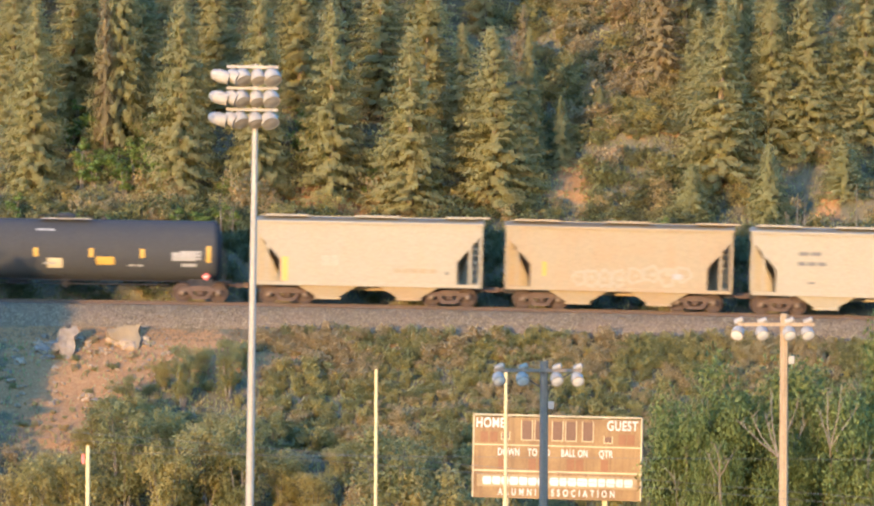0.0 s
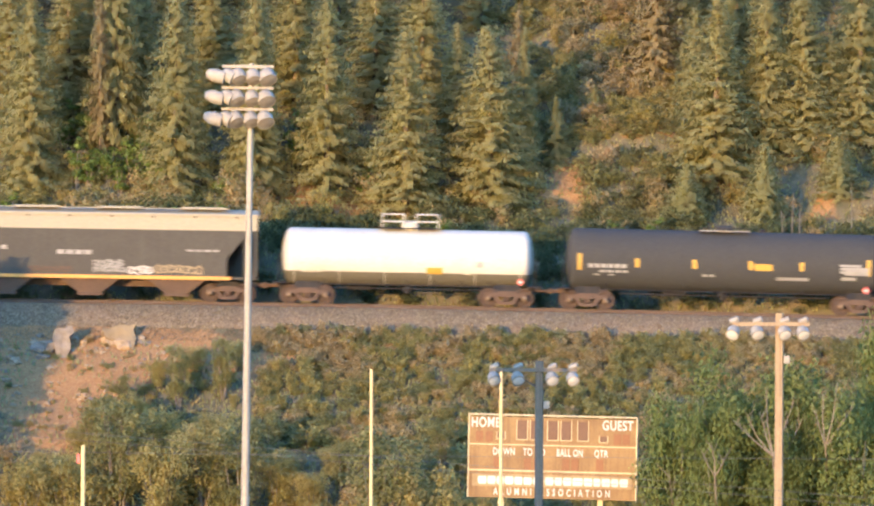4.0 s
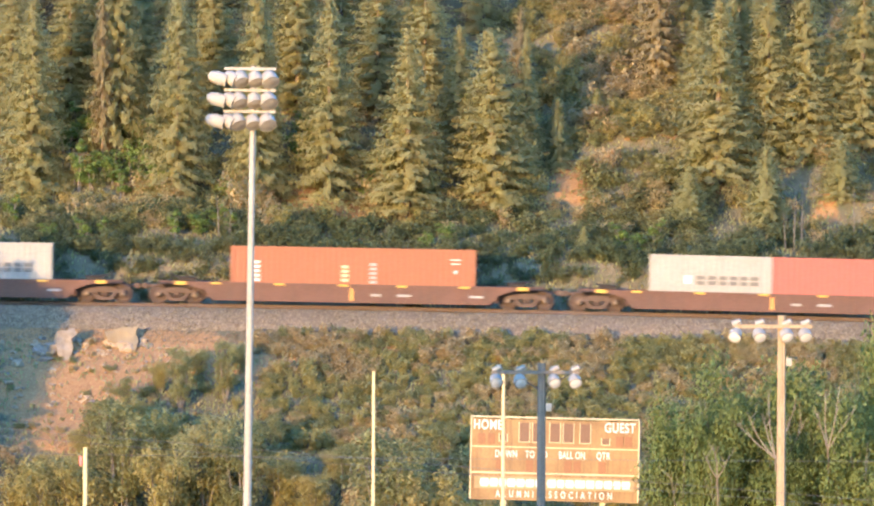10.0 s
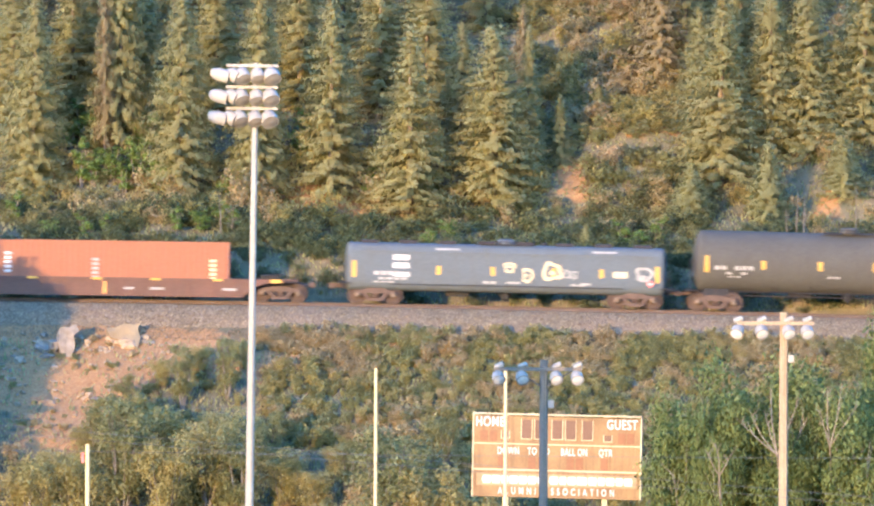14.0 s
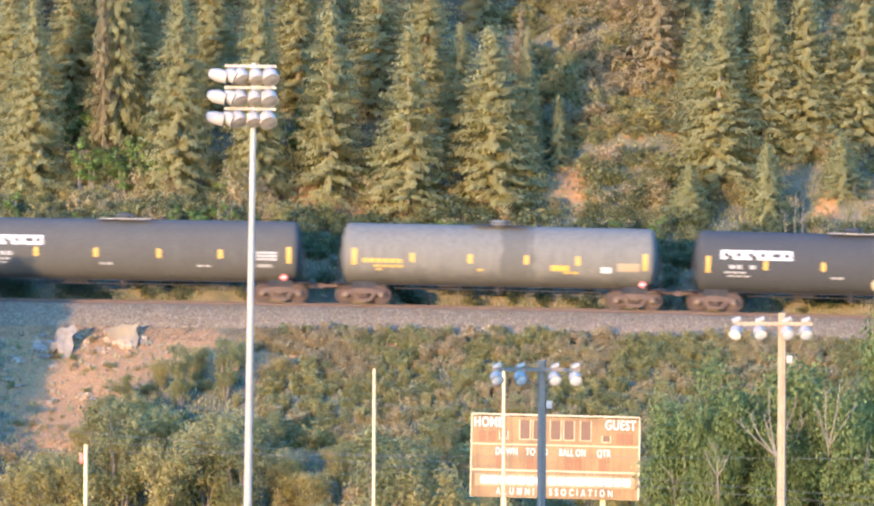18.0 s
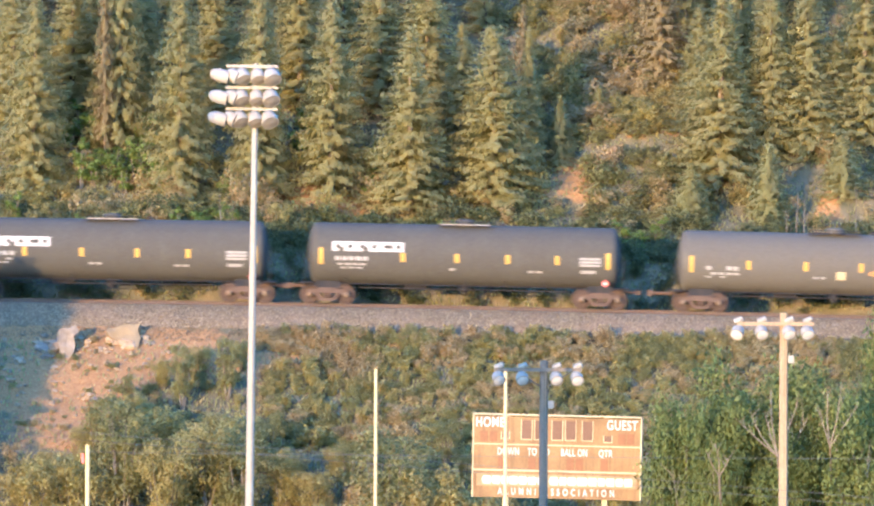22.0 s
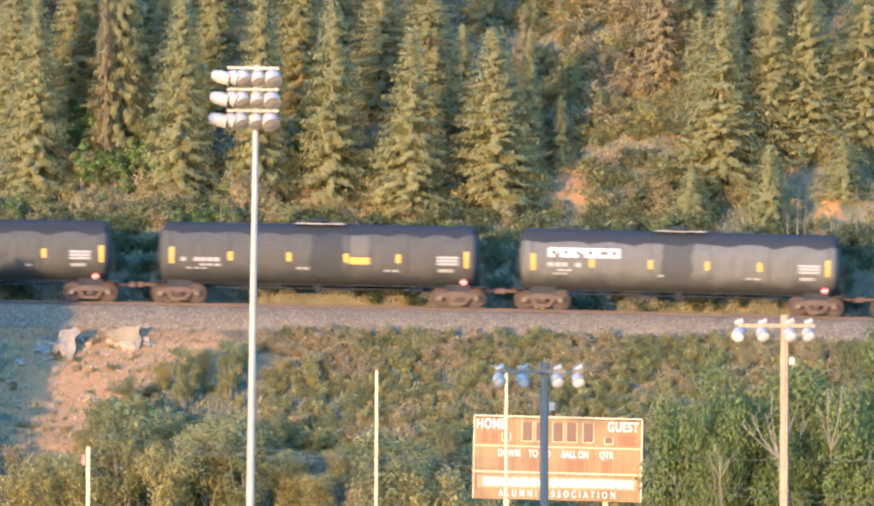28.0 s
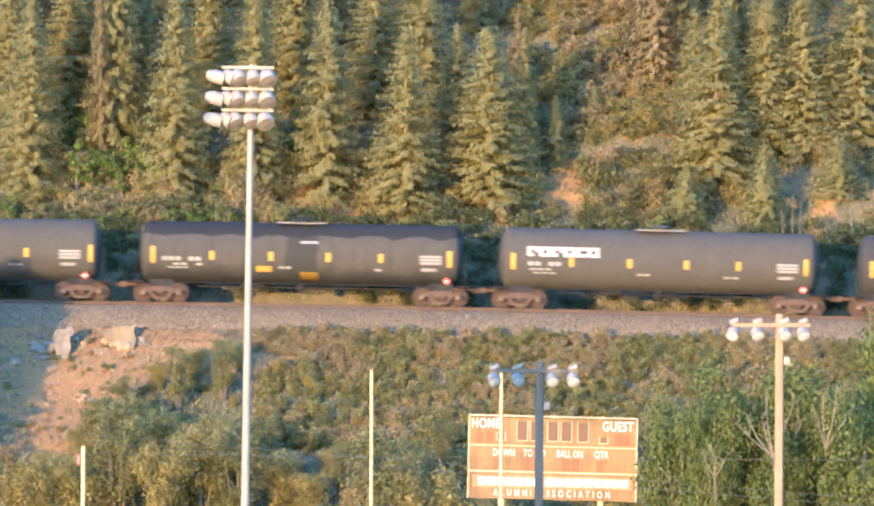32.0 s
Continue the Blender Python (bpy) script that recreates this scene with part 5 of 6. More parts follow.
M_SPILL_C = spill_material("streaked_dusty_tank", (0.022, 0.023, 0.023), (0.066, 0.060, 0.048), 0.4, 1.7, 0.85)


def tank_car(place, length, spacing, pitch, mat, label, R=1.53, zc=2.5, top="plate", marks=None, stencil=M_STENCIL, logo=None, panel=True, head=0.42, extras=(), lower=None, flat=2.0):
    car = empty("tank_car", pose(place, 0, grade(place)))
    h = length / 2
    prof = [(-h, 0.05)]
    for k in range(1, 9):
        a = k / 8 * math.pi / 2
        prof.append((-h + head * (1 - math.cos(a)), R * math.sin(a)))
    prof += [(x, R) for x in np.linspace(-h + head + 0.3, h - head - 0.3, 8)]
    prof += [(-p, r) for p, r in prof[8::-1]]
    m = pose(0, 0, zc, 0, 90, 0)
    FLAT[0] = flat
    shell = lathe(bmesh.new(), prof, m, 44)
    if flat > 2.0:                      # slab-sided jacket with rounded shoulders
        for vt in shell.verts:
            r = math.hypot(vt.co.y, vt.co.z - zc)
            if r > 1e-4:
                k = ((abs(vt.co.y) / r) ** flat + (abs(vt.co.z - zc) / r) ** flat) ** (-1 / flat)
                vt.co.y, vt.co.z = vt.co.y * k, zc + (vt.co.z - zc) * k
    part("tank", shell, mat, car, smooth=True)
    # thin shell that makes the tank a darker olive below a level line
    if lower:
        lb = lathe(bmesh.new(), [(p, r + 0.006) for p, r in prof], m, 44, cap=False)
        bmesh.ops.bisect_plane(lb, geom=lb.verts[:] + lb.edges[:] + lb.faces[:], plane_co=(0, 0, zc - 0.72), plane_no=(0, 0, 1), clear_outer=True)
        part("lower_coating", lb, lower, car, "darker olive lower part of the tank", True)
    seam = None
    for x in np.linspace(-h + head + 0.2, h - head - 0.2, 6):
        if flat > 2.0:
            break
        if seam is None:
            seam = part("weld_seam", lathe(bmesh.new(), [(-0.03, R + 0.002), (-0.01, R + 0.008), (0.01, R + 0.008), (0.03, R + 0.002)], m, 44, cap=False), mat, car, smooth=True)
            seam.matrix_basis = pose(x, 0, 0)
        else:
            share(seam, car, pose(x, 0, 0))
    for sg in (-1, 1):
        bm = bmesh.new()
        prism(bm, [(-0.75, 0.75), (0.75, 0.75), (0.6, zc - R * 0.86), (-0.6, zc - R * 0.86)], -0.7, 0.7)
        part("saddle", bm, M_DARK, car).matrix_basis = pose(sg * spacing / 2, 0, 0)
        truck(car, sg * spacing / 2)
        bm = bmesh.new()
        ladder(bm, sg * (h + 0.12), -1.2, 0.75, zc + 0.1, 0.4, 0.02, "y")
        rod(bm, (sg * (h + 0.12), -1.45, 0.95), (sg * (h + 0.12), 1.45, 0.95), 0.02, 0.02, 6)
        part("end_ladder", bm, M_DARK, car)
        box_bm = box(bmesh.new(), sg * (h + 0.05), 0, 1.03, 0.7, 2.7, 0.05)
        part("end_platform", box_bm, M_DARK, car)
    couplers(car, h - 0.2, pitch / 2)
    # long running rail and its stanchions, outlet below, brake gear
    bm = bmesh.new()
    rod(bm, (-spacing / 2 + 0.6, -1.42, 1.02), (spacing / 2 - 0.6, -1.42, 1.02), 0.022, 0.022, 6)
    for x in np.linspace(-spacing / 2 + 0.9, spacing / 2 - 0.9, 7):
        rod(bm, (x, -1.42, 1.02), (x, -R * 0.62, zc - R * 0.76), 0.016, 0.016, 5)
    part("side_rail", bm, M_DARK, car)
    bm = lathe(bmesh.new(), [(-0.32, 0.12), (-0.2, 0.16), (-0.18, 0.24), (0.1, 0.26)], pose(0, 0, zc - R - 0.05), 14)
    box(bm, -2.4, 0.3, zc - R - 0.10, 1.1, 0.4, 0.22)
    rod(bm, (-5.2, -0.25, 0.82), (5.2, -0.25, 0.82), 0.03, 0.03, 6)
    part("outlet_and_brake_rigging", bm, M_DARK, car)
    # top fittings
    zt = zc + R
    if top == "cage":
        for cx in (-0.75, 0.95):
            bm = bmesh.new()
            for z in (zt + 0.38, zt + 0.74):
                for a, b in (((-0.55, -0.5), (0.55, -0.5)), ((0.55, -0.5), (0.55, 0.5)), ((0.55, 0.5), (-0.55, 0.5)), ((-0.55, 0.5), (-0.55, -0.5))):
                    rod(bm, (cx + a[0], a[1], z), (cx + b[0], b[1], z), 0.035, 0.035, 6)
            for a in ((-0.55, -0.5), (0.55, -0.5), (0.55, 0.5), (-0.55, 0.5)):
                rod(bm, (cx + a[0], a[1], zt - 0.15), (cx + a[0], a[1], zt + 0.76), 0.04, 0.04, 6)
            part("railing", bm, mat, car)
        part("valve_housing", lathe(bmesh.new(), [(-0.2, 0.42), (0.34, 0.42), (0.42, 0.3)], pose(0.1, 0, zt), 20), mat, car, smooth=True)
        bm = bmesh.new()
        box(bm, 0.1, 0, zt + 0.05, 3.1, 1.5, 0.05)
        part("top_platform", bm, M_DARK, car)
    else:
        bm = lathe(bmesh.new(), [(-0.2, 0.46), (0.22, 0.46), (0.28, 0.36), (0.30, 0.1)], pose(0, 0, zt), 20)
        part("valve_housing", bm, mat, car, smooth=True)
        bm = bmesh.new()
        for sy in (-0.62, 0.62):
            box(bm, 0, sy, zt + 0.02, 2.5, 0.5, 0.04)
        part("top_platform", bm, M_STEEL if top == "plate" else M_DARK, car)
        bm = bmesh.new()
        for sx in (-1.25, 1.25):
            rod(bm, (sx, -0.85, zt - 0.1), (sx, -0.85, zt + 0.16), 0.018, 0.018, 5)
        rod(bm, (-1.25, -0.85, zt + 0.16), (1.25, -0.85, zt + 0.16), 0.018, 0.018, 5)
        part("grab_rail", bm, M_DARK, car)
        bm = lathe(bmesh.new(), [(-0.15, 0.14), (0.12, 0.14), (0.15, 0.08)], pose(1.9, 0, zt), 12)
        part("vent_cap", bm, M_DARK, car, smooth=True)
    if top == "bumps":
        for x in np.linspace(-h + 1.2, h - 1.2, 8):
            part("hatch", box(bmesh.new(), x, -0.35, zt + 0.04, 0.9, 0.7, 0.2, bevel=0.05), M_DARK, car)
        bm = bmesh.new()
        box(bm, 0, side_depth(R, zc, zc + R * 0.62), zc + R * 0.62, length - 1.0, 0.06, 0.07)
        part("jacket_trim", bm, mat, car)
        for x, w in ((-2.9, 1.2), (4.9, 1.2)):
            part("stencil", patch(R, zc, x, zc + R * 0.78, w, 0.10), stencil, car)
    def face(zz):
        return side_depth(R + 0.014, zc, zz)

    # yellow reflective strips along the flank
    zm = zc - 0.12
    marks = marks if marks is not None else [-0.93, -0.56, -0.19, 0.17, 0.5, 0.93]
    proto = {}
    for u in marks:
        x, tall = u * (h - head * 0.3), abs(u) > 0.85
        key = tall
        if key not in proto:
            proto[key] = part("reflector", patch(R, zc, 0, zm, 0.21, 0.82 if tall else 0.44), M_MARK, car)
            proto[key].matrix_basis = pose(x, 0, 0)
        else:
            share(proto[key], car, pose(x, 0, 0))
    # stencilled lines, too worn to read
    lines = [(-0.74 * h, zm - 0.18, 2.0, 0.20), (-0.70 * h, zm - 0.45, 1.5, 0.12), (-0.76 * h, zm - 0.62, 1.1, 0.08)] if logo is None else [(-0.72 * h, zm - 0.10, 1.7, 0.20), (-0.72 * h, zm - 0.38, 1.5, 0.10), (-0.72 * h, zm - 0.56, 1.2, 0.08)]
    lines += [(0.45 * h, zm - 0.6, 0.8, 0.10), (-0.1 * h, zm - 0.55, 0.7, 0.12)]
    for x, z, w, hh in lines:
        k = max(1, int(w / 0.32))
        for i in range(k):
            if random.random() < 0.9:
                part("stencil", patch(R, zc, x - w / 2 + (i + 0.5) * w / k, z, w / k * 0.78, hh), stencil, car)
    if panel:
        for i in range(3):
            part("data_panel", patch(R, zc, 0.80 * h, zm + 0.10 - i * 0.16, 1.05, 0.12), stencil, car, "worn white data lines")
        part("data_panel", patch(R, zc, 0.79 * h, zm - 0.55, 0.75, 0.16), stencil, car)
    pl = bmesh.new()
    box(pl, 0, 0, 0, 0.27, 0.02, 0.27, pose(0, 0, 0, 0, 45, 0))
    po = part("placard", pl, M_REDMARK, car, "red and white diamond placard")
    po.matrix_basis = pose(0.90 * h, -1.50, 1.28)
    part("placard_band", box(bmesh.new(), 0, -0.014, 0, 0.22, 0.012, 0.09), M_WHITE, po)
    part("placard_holder", rod(bmesh.new(), (0, 0.05, 0), (0, 0.5, -0.1), 0.02, 0.02, 5), M_DARK, po)
    if logo:
        lx, lz, lw, lh = logo
        k, wl = 6, lw / 6
        for i in range(k):
            bx = lx - lw / 2 + (i + 0.5) * wl
            for dz, ww in ((lh * 0.36, 0.93), (-lh * 0.36, 0.5 if i in (0, 2) else 0.93)):
                part("emblem", patch(R, zc, bx - (wl * 0.2 if ww < 0.9 else 0), lz + dz, wl * ww, lh * 0.30), M_WHITE, car, "white block of the owner's mark")
            part("emblem", patch(R, zc, bx - wl * 0.33, lz, wl * 0.27, lh * 0.46), M_WHITE, car, "white block of the owner's mark")
            if i not in (4,):
                part("emblem", patch(R, zc, bx + wl * 0.33, lz + (lh * 0.1 if i in (0, 2) else 0), wl * 0.24, lh * 0.34), M_WHITE, car, "white block of the owner's mark")
    for x, z, w, hh, mt, lab, nm in extras:
        if nm == "graffiti":
            scrawl(car, face, x, z, w, hh, mt, lab)
        elif nm.startswith("spray"):
            part(nm, spray_shape(lambda zz, lift=0.02 if nm == "spray_fill" else 0.008: face(zz) - lift, x, z, w, hh, x, 0.0, 3.2), mt, car, lab)
        else:
            part(nm, patch(R + (0.012 if nm == "spray_fill" else 0.0), zc, x, z, w, hh), mt, car, lab)
    CARS.append((car, place))
    return tagged(car, label, "tank car", "cars of the train")


def hopper(place, length, spacing, pitch, mat, label, top=4.3, low=1.05, cut=1.25, bays=2, bay_w=3.0, marks=(), bay_mat=None, band=None, stripe=None, roofmat=None, rise=2.2):
    car = empty("covered_hopper_car", pose(place, 0, grade(place)))
    h, W = length / 2, 1.52
    eave = top - 0.28
    side = [(-h, eave), (h, eave), (h, eave - 0.45), (h - cut, rise), (h - cut, low), (-h + cut, low), (-h + cut, rise), (-h, eave - 0.45)]
    bm = prism(bmesh.new(), side, -W, W)
    part("body", bm, mat, car)
    bm = bmesh.new()
    k = 6
    prof = [(-W - 0.04, eave - 0.02)] + [((-1 + 2 * i / k) * W, eave + 0.20 * math.cos((-1 + 2 * i / k) * math.pi / 2) + 0.03) for i in range(k + 1)] + [(W + 0.04, eave - 0.02)]
    rings = [[bm.verts.new((x, y, z)) for y, z in prof] for x in (-h - 0.05, h + 0.05)]
    for i in range(len(prof)):
        j = (i + 1) % len(prof)
        bm.faces.new((rings[0][i], rings[0][j], rings[1][j], rings[1][i]))
    bm.faces.new(rings[0])
    bm.faces.new(rings[1][::-1])
    bmesh.ops.recalc_face_normals(bm, faces=bm.faces)
    part("roof", bm, roofmat or mat, car)
    part("roof_rail", box(bmesh.new(), 0, -W - 0.05, eave - 0.02, length + 0.1, 0.08, 0.12, bevel=0.01), roofmat or mat, car)
    nb = int(length / 1.9)
    for i in range(nb):
        x = -h + (i + 0.5) * length / nb
        if i % 2 == 0:
            part("roof_hatch", box(bmesh.new(), x + 0.4, -0.35, eave + 0.31, 2.2, 0.7, 0.10, bevel=0.03), roofmat or mat, car)
        part("side_rib", box(bmesh.new(), x, -W - 0.02, eave - 0.10, 0.10, 0.10, 0.16), mat, car)
    part("running_board", box(bmesh.new(), 0, -0.95, eave + 0.28, length - (2.8 if stripe else 0.4), 0.45, 0.04), roofmat or mat, car)
    part("side_sill", box(bmesh.new(), 0, -W - 0.01, low - 0.03, length - (2.6 if stripe else 0.1), 0.10, 0.17, bevel=0.01), stripe or mat, car, "orange sill stripe" if stripe else "")
    part("side_sill", box(bmesh.new(), 0, W + 0.01, low - 0.03, length - 0.1, 0.10, 0.17), mat, car)
    if band:
        part("upper_band", box(bmesh.new(), 0, -W - 0.006, eave - 0.42, length - 0.02, 0.012, 0.72), band, car, "pale grey upper band")
    for sg in (-1, 1):
        ef = bmesh.new()
        for x, y in ((h - 0.06, -W + 0.05), (h - 0.06, W - 0.05), (h - 0.62, -W + 0.05)):
            box(ef, sg * x, y, (eave + low) / 2, 0.11, 0.10, eave - low - 0.1)
        box(ef, sg * (h - 0.6), 0, low - 0.03, 1.2, 2.9, 0.12)
        part("end_frame", ef, mat, car)
        if cut > 0.6:
            sl = bmesh.new()
            a = [sl.verts.new((sg * x, y, z)) for x, y, z in ((h - 0.15, -0.9, eave - 0.5), (h - 0.15, 1.2, eave - 0.5), (h - cut - 0.02, 1.2, rise - 0.9), (h - cut - 0.02, -1.35, rise - 0.9))]
            sl.faces.new(a if sg > 0 else a[::-1])
            bmesh.ops.solidify(sl, geom=list(sl.faces), thickness=0.05)
            part("slope_sheet", sl, bay_mat or mat, car)
            sp = prism(bmesh.new(), [(sg * (h - 0.1), eave - 0.42), (sg * (h - 0.1), low), (sg * (h - cut - 0.01), low), (sg * (h - cut - 0.01), rise)], 0.75, 0.80)
            part("shear_plate", sp, mat, car)
        lb = ladder(bmesh.new(), sg * (h - 0.34), -W + 0.02, low, eave - 0.3, 0.42, 0.022)
        part("ladder", lb, mat, car)
        truck(car, sg * spacing / 2)
        br = bmesh.new()
        prism(br, [(-0.55, 0.74), (0.55, 0.74), (0.45, low + 0.02), (-0.45, low + 0.02)], -0.5, 0.5)
        part("body_bolster", br, M_DARK, car).matrix_basis = pose(sg * spacing / 2, 0, 0)
    couplers(car, h - 0.3, pitch / 2)
    xs_ = [(-1 + (2 * i + 1) / bays) * (h - cut - 0.35) for i in range(bays)]
    for x in xs_:
        bm = bmesh.new()
        a = [bm.verts.new((x + sx * bay_w / 2, sy * 1.42, low - 0.1)) for sx, sy in ((-1, -1), (1, -1), (1, 1), (-1, 1))]
        b = [bm.verts.new((x + sx * bay_w * 0.17, sy * 1.2, 0.36)) for sx, sy in ((-1, -1), (1, -1), (1, 1), (-1, 1))]
        for i in range(4):
            bm.faces.new((a[i], a[(i + 1) % 4], b[(i + 1) % 4], b[i]))
        bm.faces.new(a)
        bm.faces.new(b[::-1])
        bmesh.ops.recalc_face_normals(bm, faces=bm.faces)
        hb = part("hopper_bay", bm, bay_mat or mat, car)
        part("outlet_gate", box(bmesh.new(), x, 0, 0.32, bay_w * 0.42, 2.45, 0.12, bevel=0.02), bay_mat or mat, hb)
    part("centre_sill", box(bmesh.new(), 0, 0, 0.86, length - 1.5, 0.34, 0.3), bay_mat or mat, car)
    for x, z, w, hh, mt, lab in marks:
        k = max(1, int(w / 0.4))
        if "scrawl" in lab:
            scrawl(car, lambda zz: -W - 0.014, x, z, w, hh, mt, lab)
            continue
        for i in range(k):
            part("marking", box(bmesh.new(), x - w / 2 + (i + 0.5) * w / k, -W - 0.012, z, w / k * (0.82 if k > 1 else 1), 0.012, hh), mt, car, lab)
    CARS.append((car, place))
    return tagged(car, label, "hopper car", "cars of the train")


def corrugated(bm, x0, x1, y, z0, z1, depth=0.022, step=0.28):
    """A container's side: upright trapezoid ribs."""
    pts, x = [], x0
    while x < x1 - 1e-4:
        for dx, d in ((0.0, 0.0), (0.07, 0.0), (0.14, 1.0), (0.21, 1.0)):
            if x + dx * step / 0.28 < x1:
                pts.append((x + dx * step / 0.28, d))
        x += step
    pts.append((x1, 0.0))
    sg = 1 if y < 0 else -1
    lo = [bm.verts.new((px, y + sg * d * depth, z0)) for px, d in pts]
    hi = [bm.verts.new((px, y + sg * d * depth, z1)) for px, d in pts]
    for i in range(len(pts) - 1):
        bm.faces.new((lo[i], lo[i + 1], hi[i + 1], hi[i]))
    return bm


LOADS = []


def container(place, offset, length, mat, label, floor=0.32, marks=(), H=2.59):
    c = empty("shipping_container", pose(place, 0, grade(place)))
    h, W = length / 2, 1.219
    o = offset
    for sy in (-1, 1):
        part("side_panel", corrugated(bmesh.new(), o - h + 0.12, o + h - 0.12, sy * (W - 0.01), floor + 0.14, floor + H - 0.10), mat, c)
        part("top_rail", box(bmesh.new(), o, sy * (W - 0.04), floor + H - 0.055, length - 0.2, 0.08, 0.11), mat, c)
        part("bottom_rail", box(bmesh.new(), o, sy * (W - 0.04), floor + 0.08, length - 0.2, 0.08, 0.14), mat, c)
        for sx in (-1, 1):
            part("corner_post", box(bmesh.new(), o + sx * (h - 0.08), sy * (W - 0.08), floor + H / 2, 0.16, 0.16, H - 0.2, bevel=0.01), mat, c)
            for z in (floor + 0.06, floor + H - 0.06):
                part("corner_casting", box(bmesh.new(), o + sx * (h - 0.085), sy * (W - 0.08), z, 0.178, 0.165, 0.12, bevel=0.008), mat, c)
    part("roof_panel", box(bmesh.new(), o, 0, floor + H - 0.05, length - 0.2, 2 * W - 0.12, 0.05), mat, c)
    part("floor_panel", box(bmesh.new(), o, 0, floor + 0.1, length - 0.2, 2 * W - 0.12, 0.1), M_DARK, c)
    part("end_panel", box(bmesh.new(), o - h + 0.06, 0, floor + H / 2, 0.05, 2 * W - 0.3, H - 0.2), mat, c)
    for sy in (-0.55, 0.55):
        d = part("door_leaf", box(bmesh.new(), o + h - 0.06, sy, floor + H / 2, 0.05, 1.06, H - 0.24, bevel=0.01), mat, c)
        for k in (-0.25, 0.25):
            part("lock_rod", rod(bmesh.new(), (o + h - 0.01, sy + k, floor + 0.15), (o + h - 0.01, sy + k, floor + H - 0.15), 0.017, 0.017, 6), M_STEEL, d)
    for x, z, w, hh, mt, lab in marks:
        part("marking", box(bmesh.new(), o + x, -W - 0.008, floor + z, w, 0.014, hh), mt, c, lab)
    LOADS.append((c, place))
    return tagged(c, label, "container", "containers on the train")


def well_car(place, label):
    car = empty("well_car", pose(place, 0, grade(place)))
    half = 8.7
    for sy in (-1, 1):
        bm = prism(bmesh.new(), [(-7.35, 1.06), (7.35, 1.06), (7.35, 0.72), (6.9, 0.24), (-6.9, 0.24), (-7.35, 0.72)], sy * 1.42 - 0.05, sy * 1.42 + 0.05)
        s = part("side_sill", bm, M_WELL, car)
        part("top_chord", box(bmesh.new(), 0, sy * 1.42, 1.06, 14.9, 0.20, 0.13, bevel=0.01), M_WELL, s)
        part("bottom_chord", box(bmesh.new(), 0, sy * 1.42, 0.26, 13.8, 0.18, 0.10, bevel=0.01), M_WELL, s)
        if sy < 0:
            for x in np.linspace(-6.6, 6.6, 12):
                part("rib", box(bmesh.new(), x, sy * 1.49, 0.66, 0.09, 0.06, 0.72), M_WELL, s)
            for x in (-6.75, -3.6, -0.4, 2.5, 5.6):
                part("reflector", box(bmesh.new(), x, sy * 1.535, 1.06, 0.50, 0.012, 0.10), M_MARK, s)
            part("marking", box(bmesh.new(), 0.0, sy * 1.50, 0.62, 0.14, 0.02, 0.62), M_STRIPE, s)
            for x, w in ((1.2, 0.5), (2.6, 0.7), (6.2, 0.7)):
                part("marking", box(bmesh.new(), x, sy * 1.482, 0.6, w, 0.02, 0.12), M_STENCIL, s, "worn stencil")
    part("well_floor", box(bmesh.new(), 0, 0, 0.27, 12.8, 2.8, 0.06), M_WELL, car)
    for sg in (-1, 1):
        bm = bmesh.new()
        box(bm, sg * 8.35, 0, 1.03, 2.5, 1.0, 0.2, bevel=0.02)
        box(bm, sg * 7.2, 0, 0.72, 0.14, 2.75, 0.8)
        box(bm, sg * 7.6, 0, 1.08, 0.9, 2.8, 0.10)
        prism(bm, [(sg * 7.35, 0.70), (sg * 7.35, 1.10), (sg * 8.9, 1.10), (sg * 8.9, 0.96), (sg * 8.0, 0.92)], -1.5, -1.38)
        part("end_platform", bm, M_WELL, car)
        part("reflector", box(bmesh.new(), sg * 8.5, -1.52, 1.04, 0.55, 0.02, 0.17), M_MARK, car)
        bm = bmesh.new()
        for y in (-1.2, 1.2):
            rod(bm, (sg * 9.5, y, 0.9), (sg * 9.5, y, 1.75 if sg < 0 else 1.45), 0.03, 0.03, 6)
            rod(bm, (sg * 9.0, y, 1.05), (sg * 9.0, y, 1.55), 0.03, 0.03, 6)
        rod(bm, (sg * 9.5, -1.2, 1.40), (sg * 9.5, 1.2, 1.40), 0.03, 0.03, 6)
        part("hand_rail", bm, M_DARK, car)
        bm = bmesh.new()
        box(bm, sg * 8.2, -0.5, 1.25, 0.9, 0.5, 0.22, bevel=0.03)
        rod(bm, (sg * 7.7, -0.9, 1.3), (sg * 8.9, -0.9, 1.38), 0.04, 0.04, 6)
        part("brake_gear", bm, M_DARK, car)
        part("end_deck", box(bmesh.new(), sg * 9.2, 0, 1.0, 0.7, 2.6, 0.06), M_DARK, car)
        truck(car, sg * half)
    couplers(car, 9.4, 10.42)
    CARS.append((car, place))
    return tagged(car, label, "well car", "cars of the train")


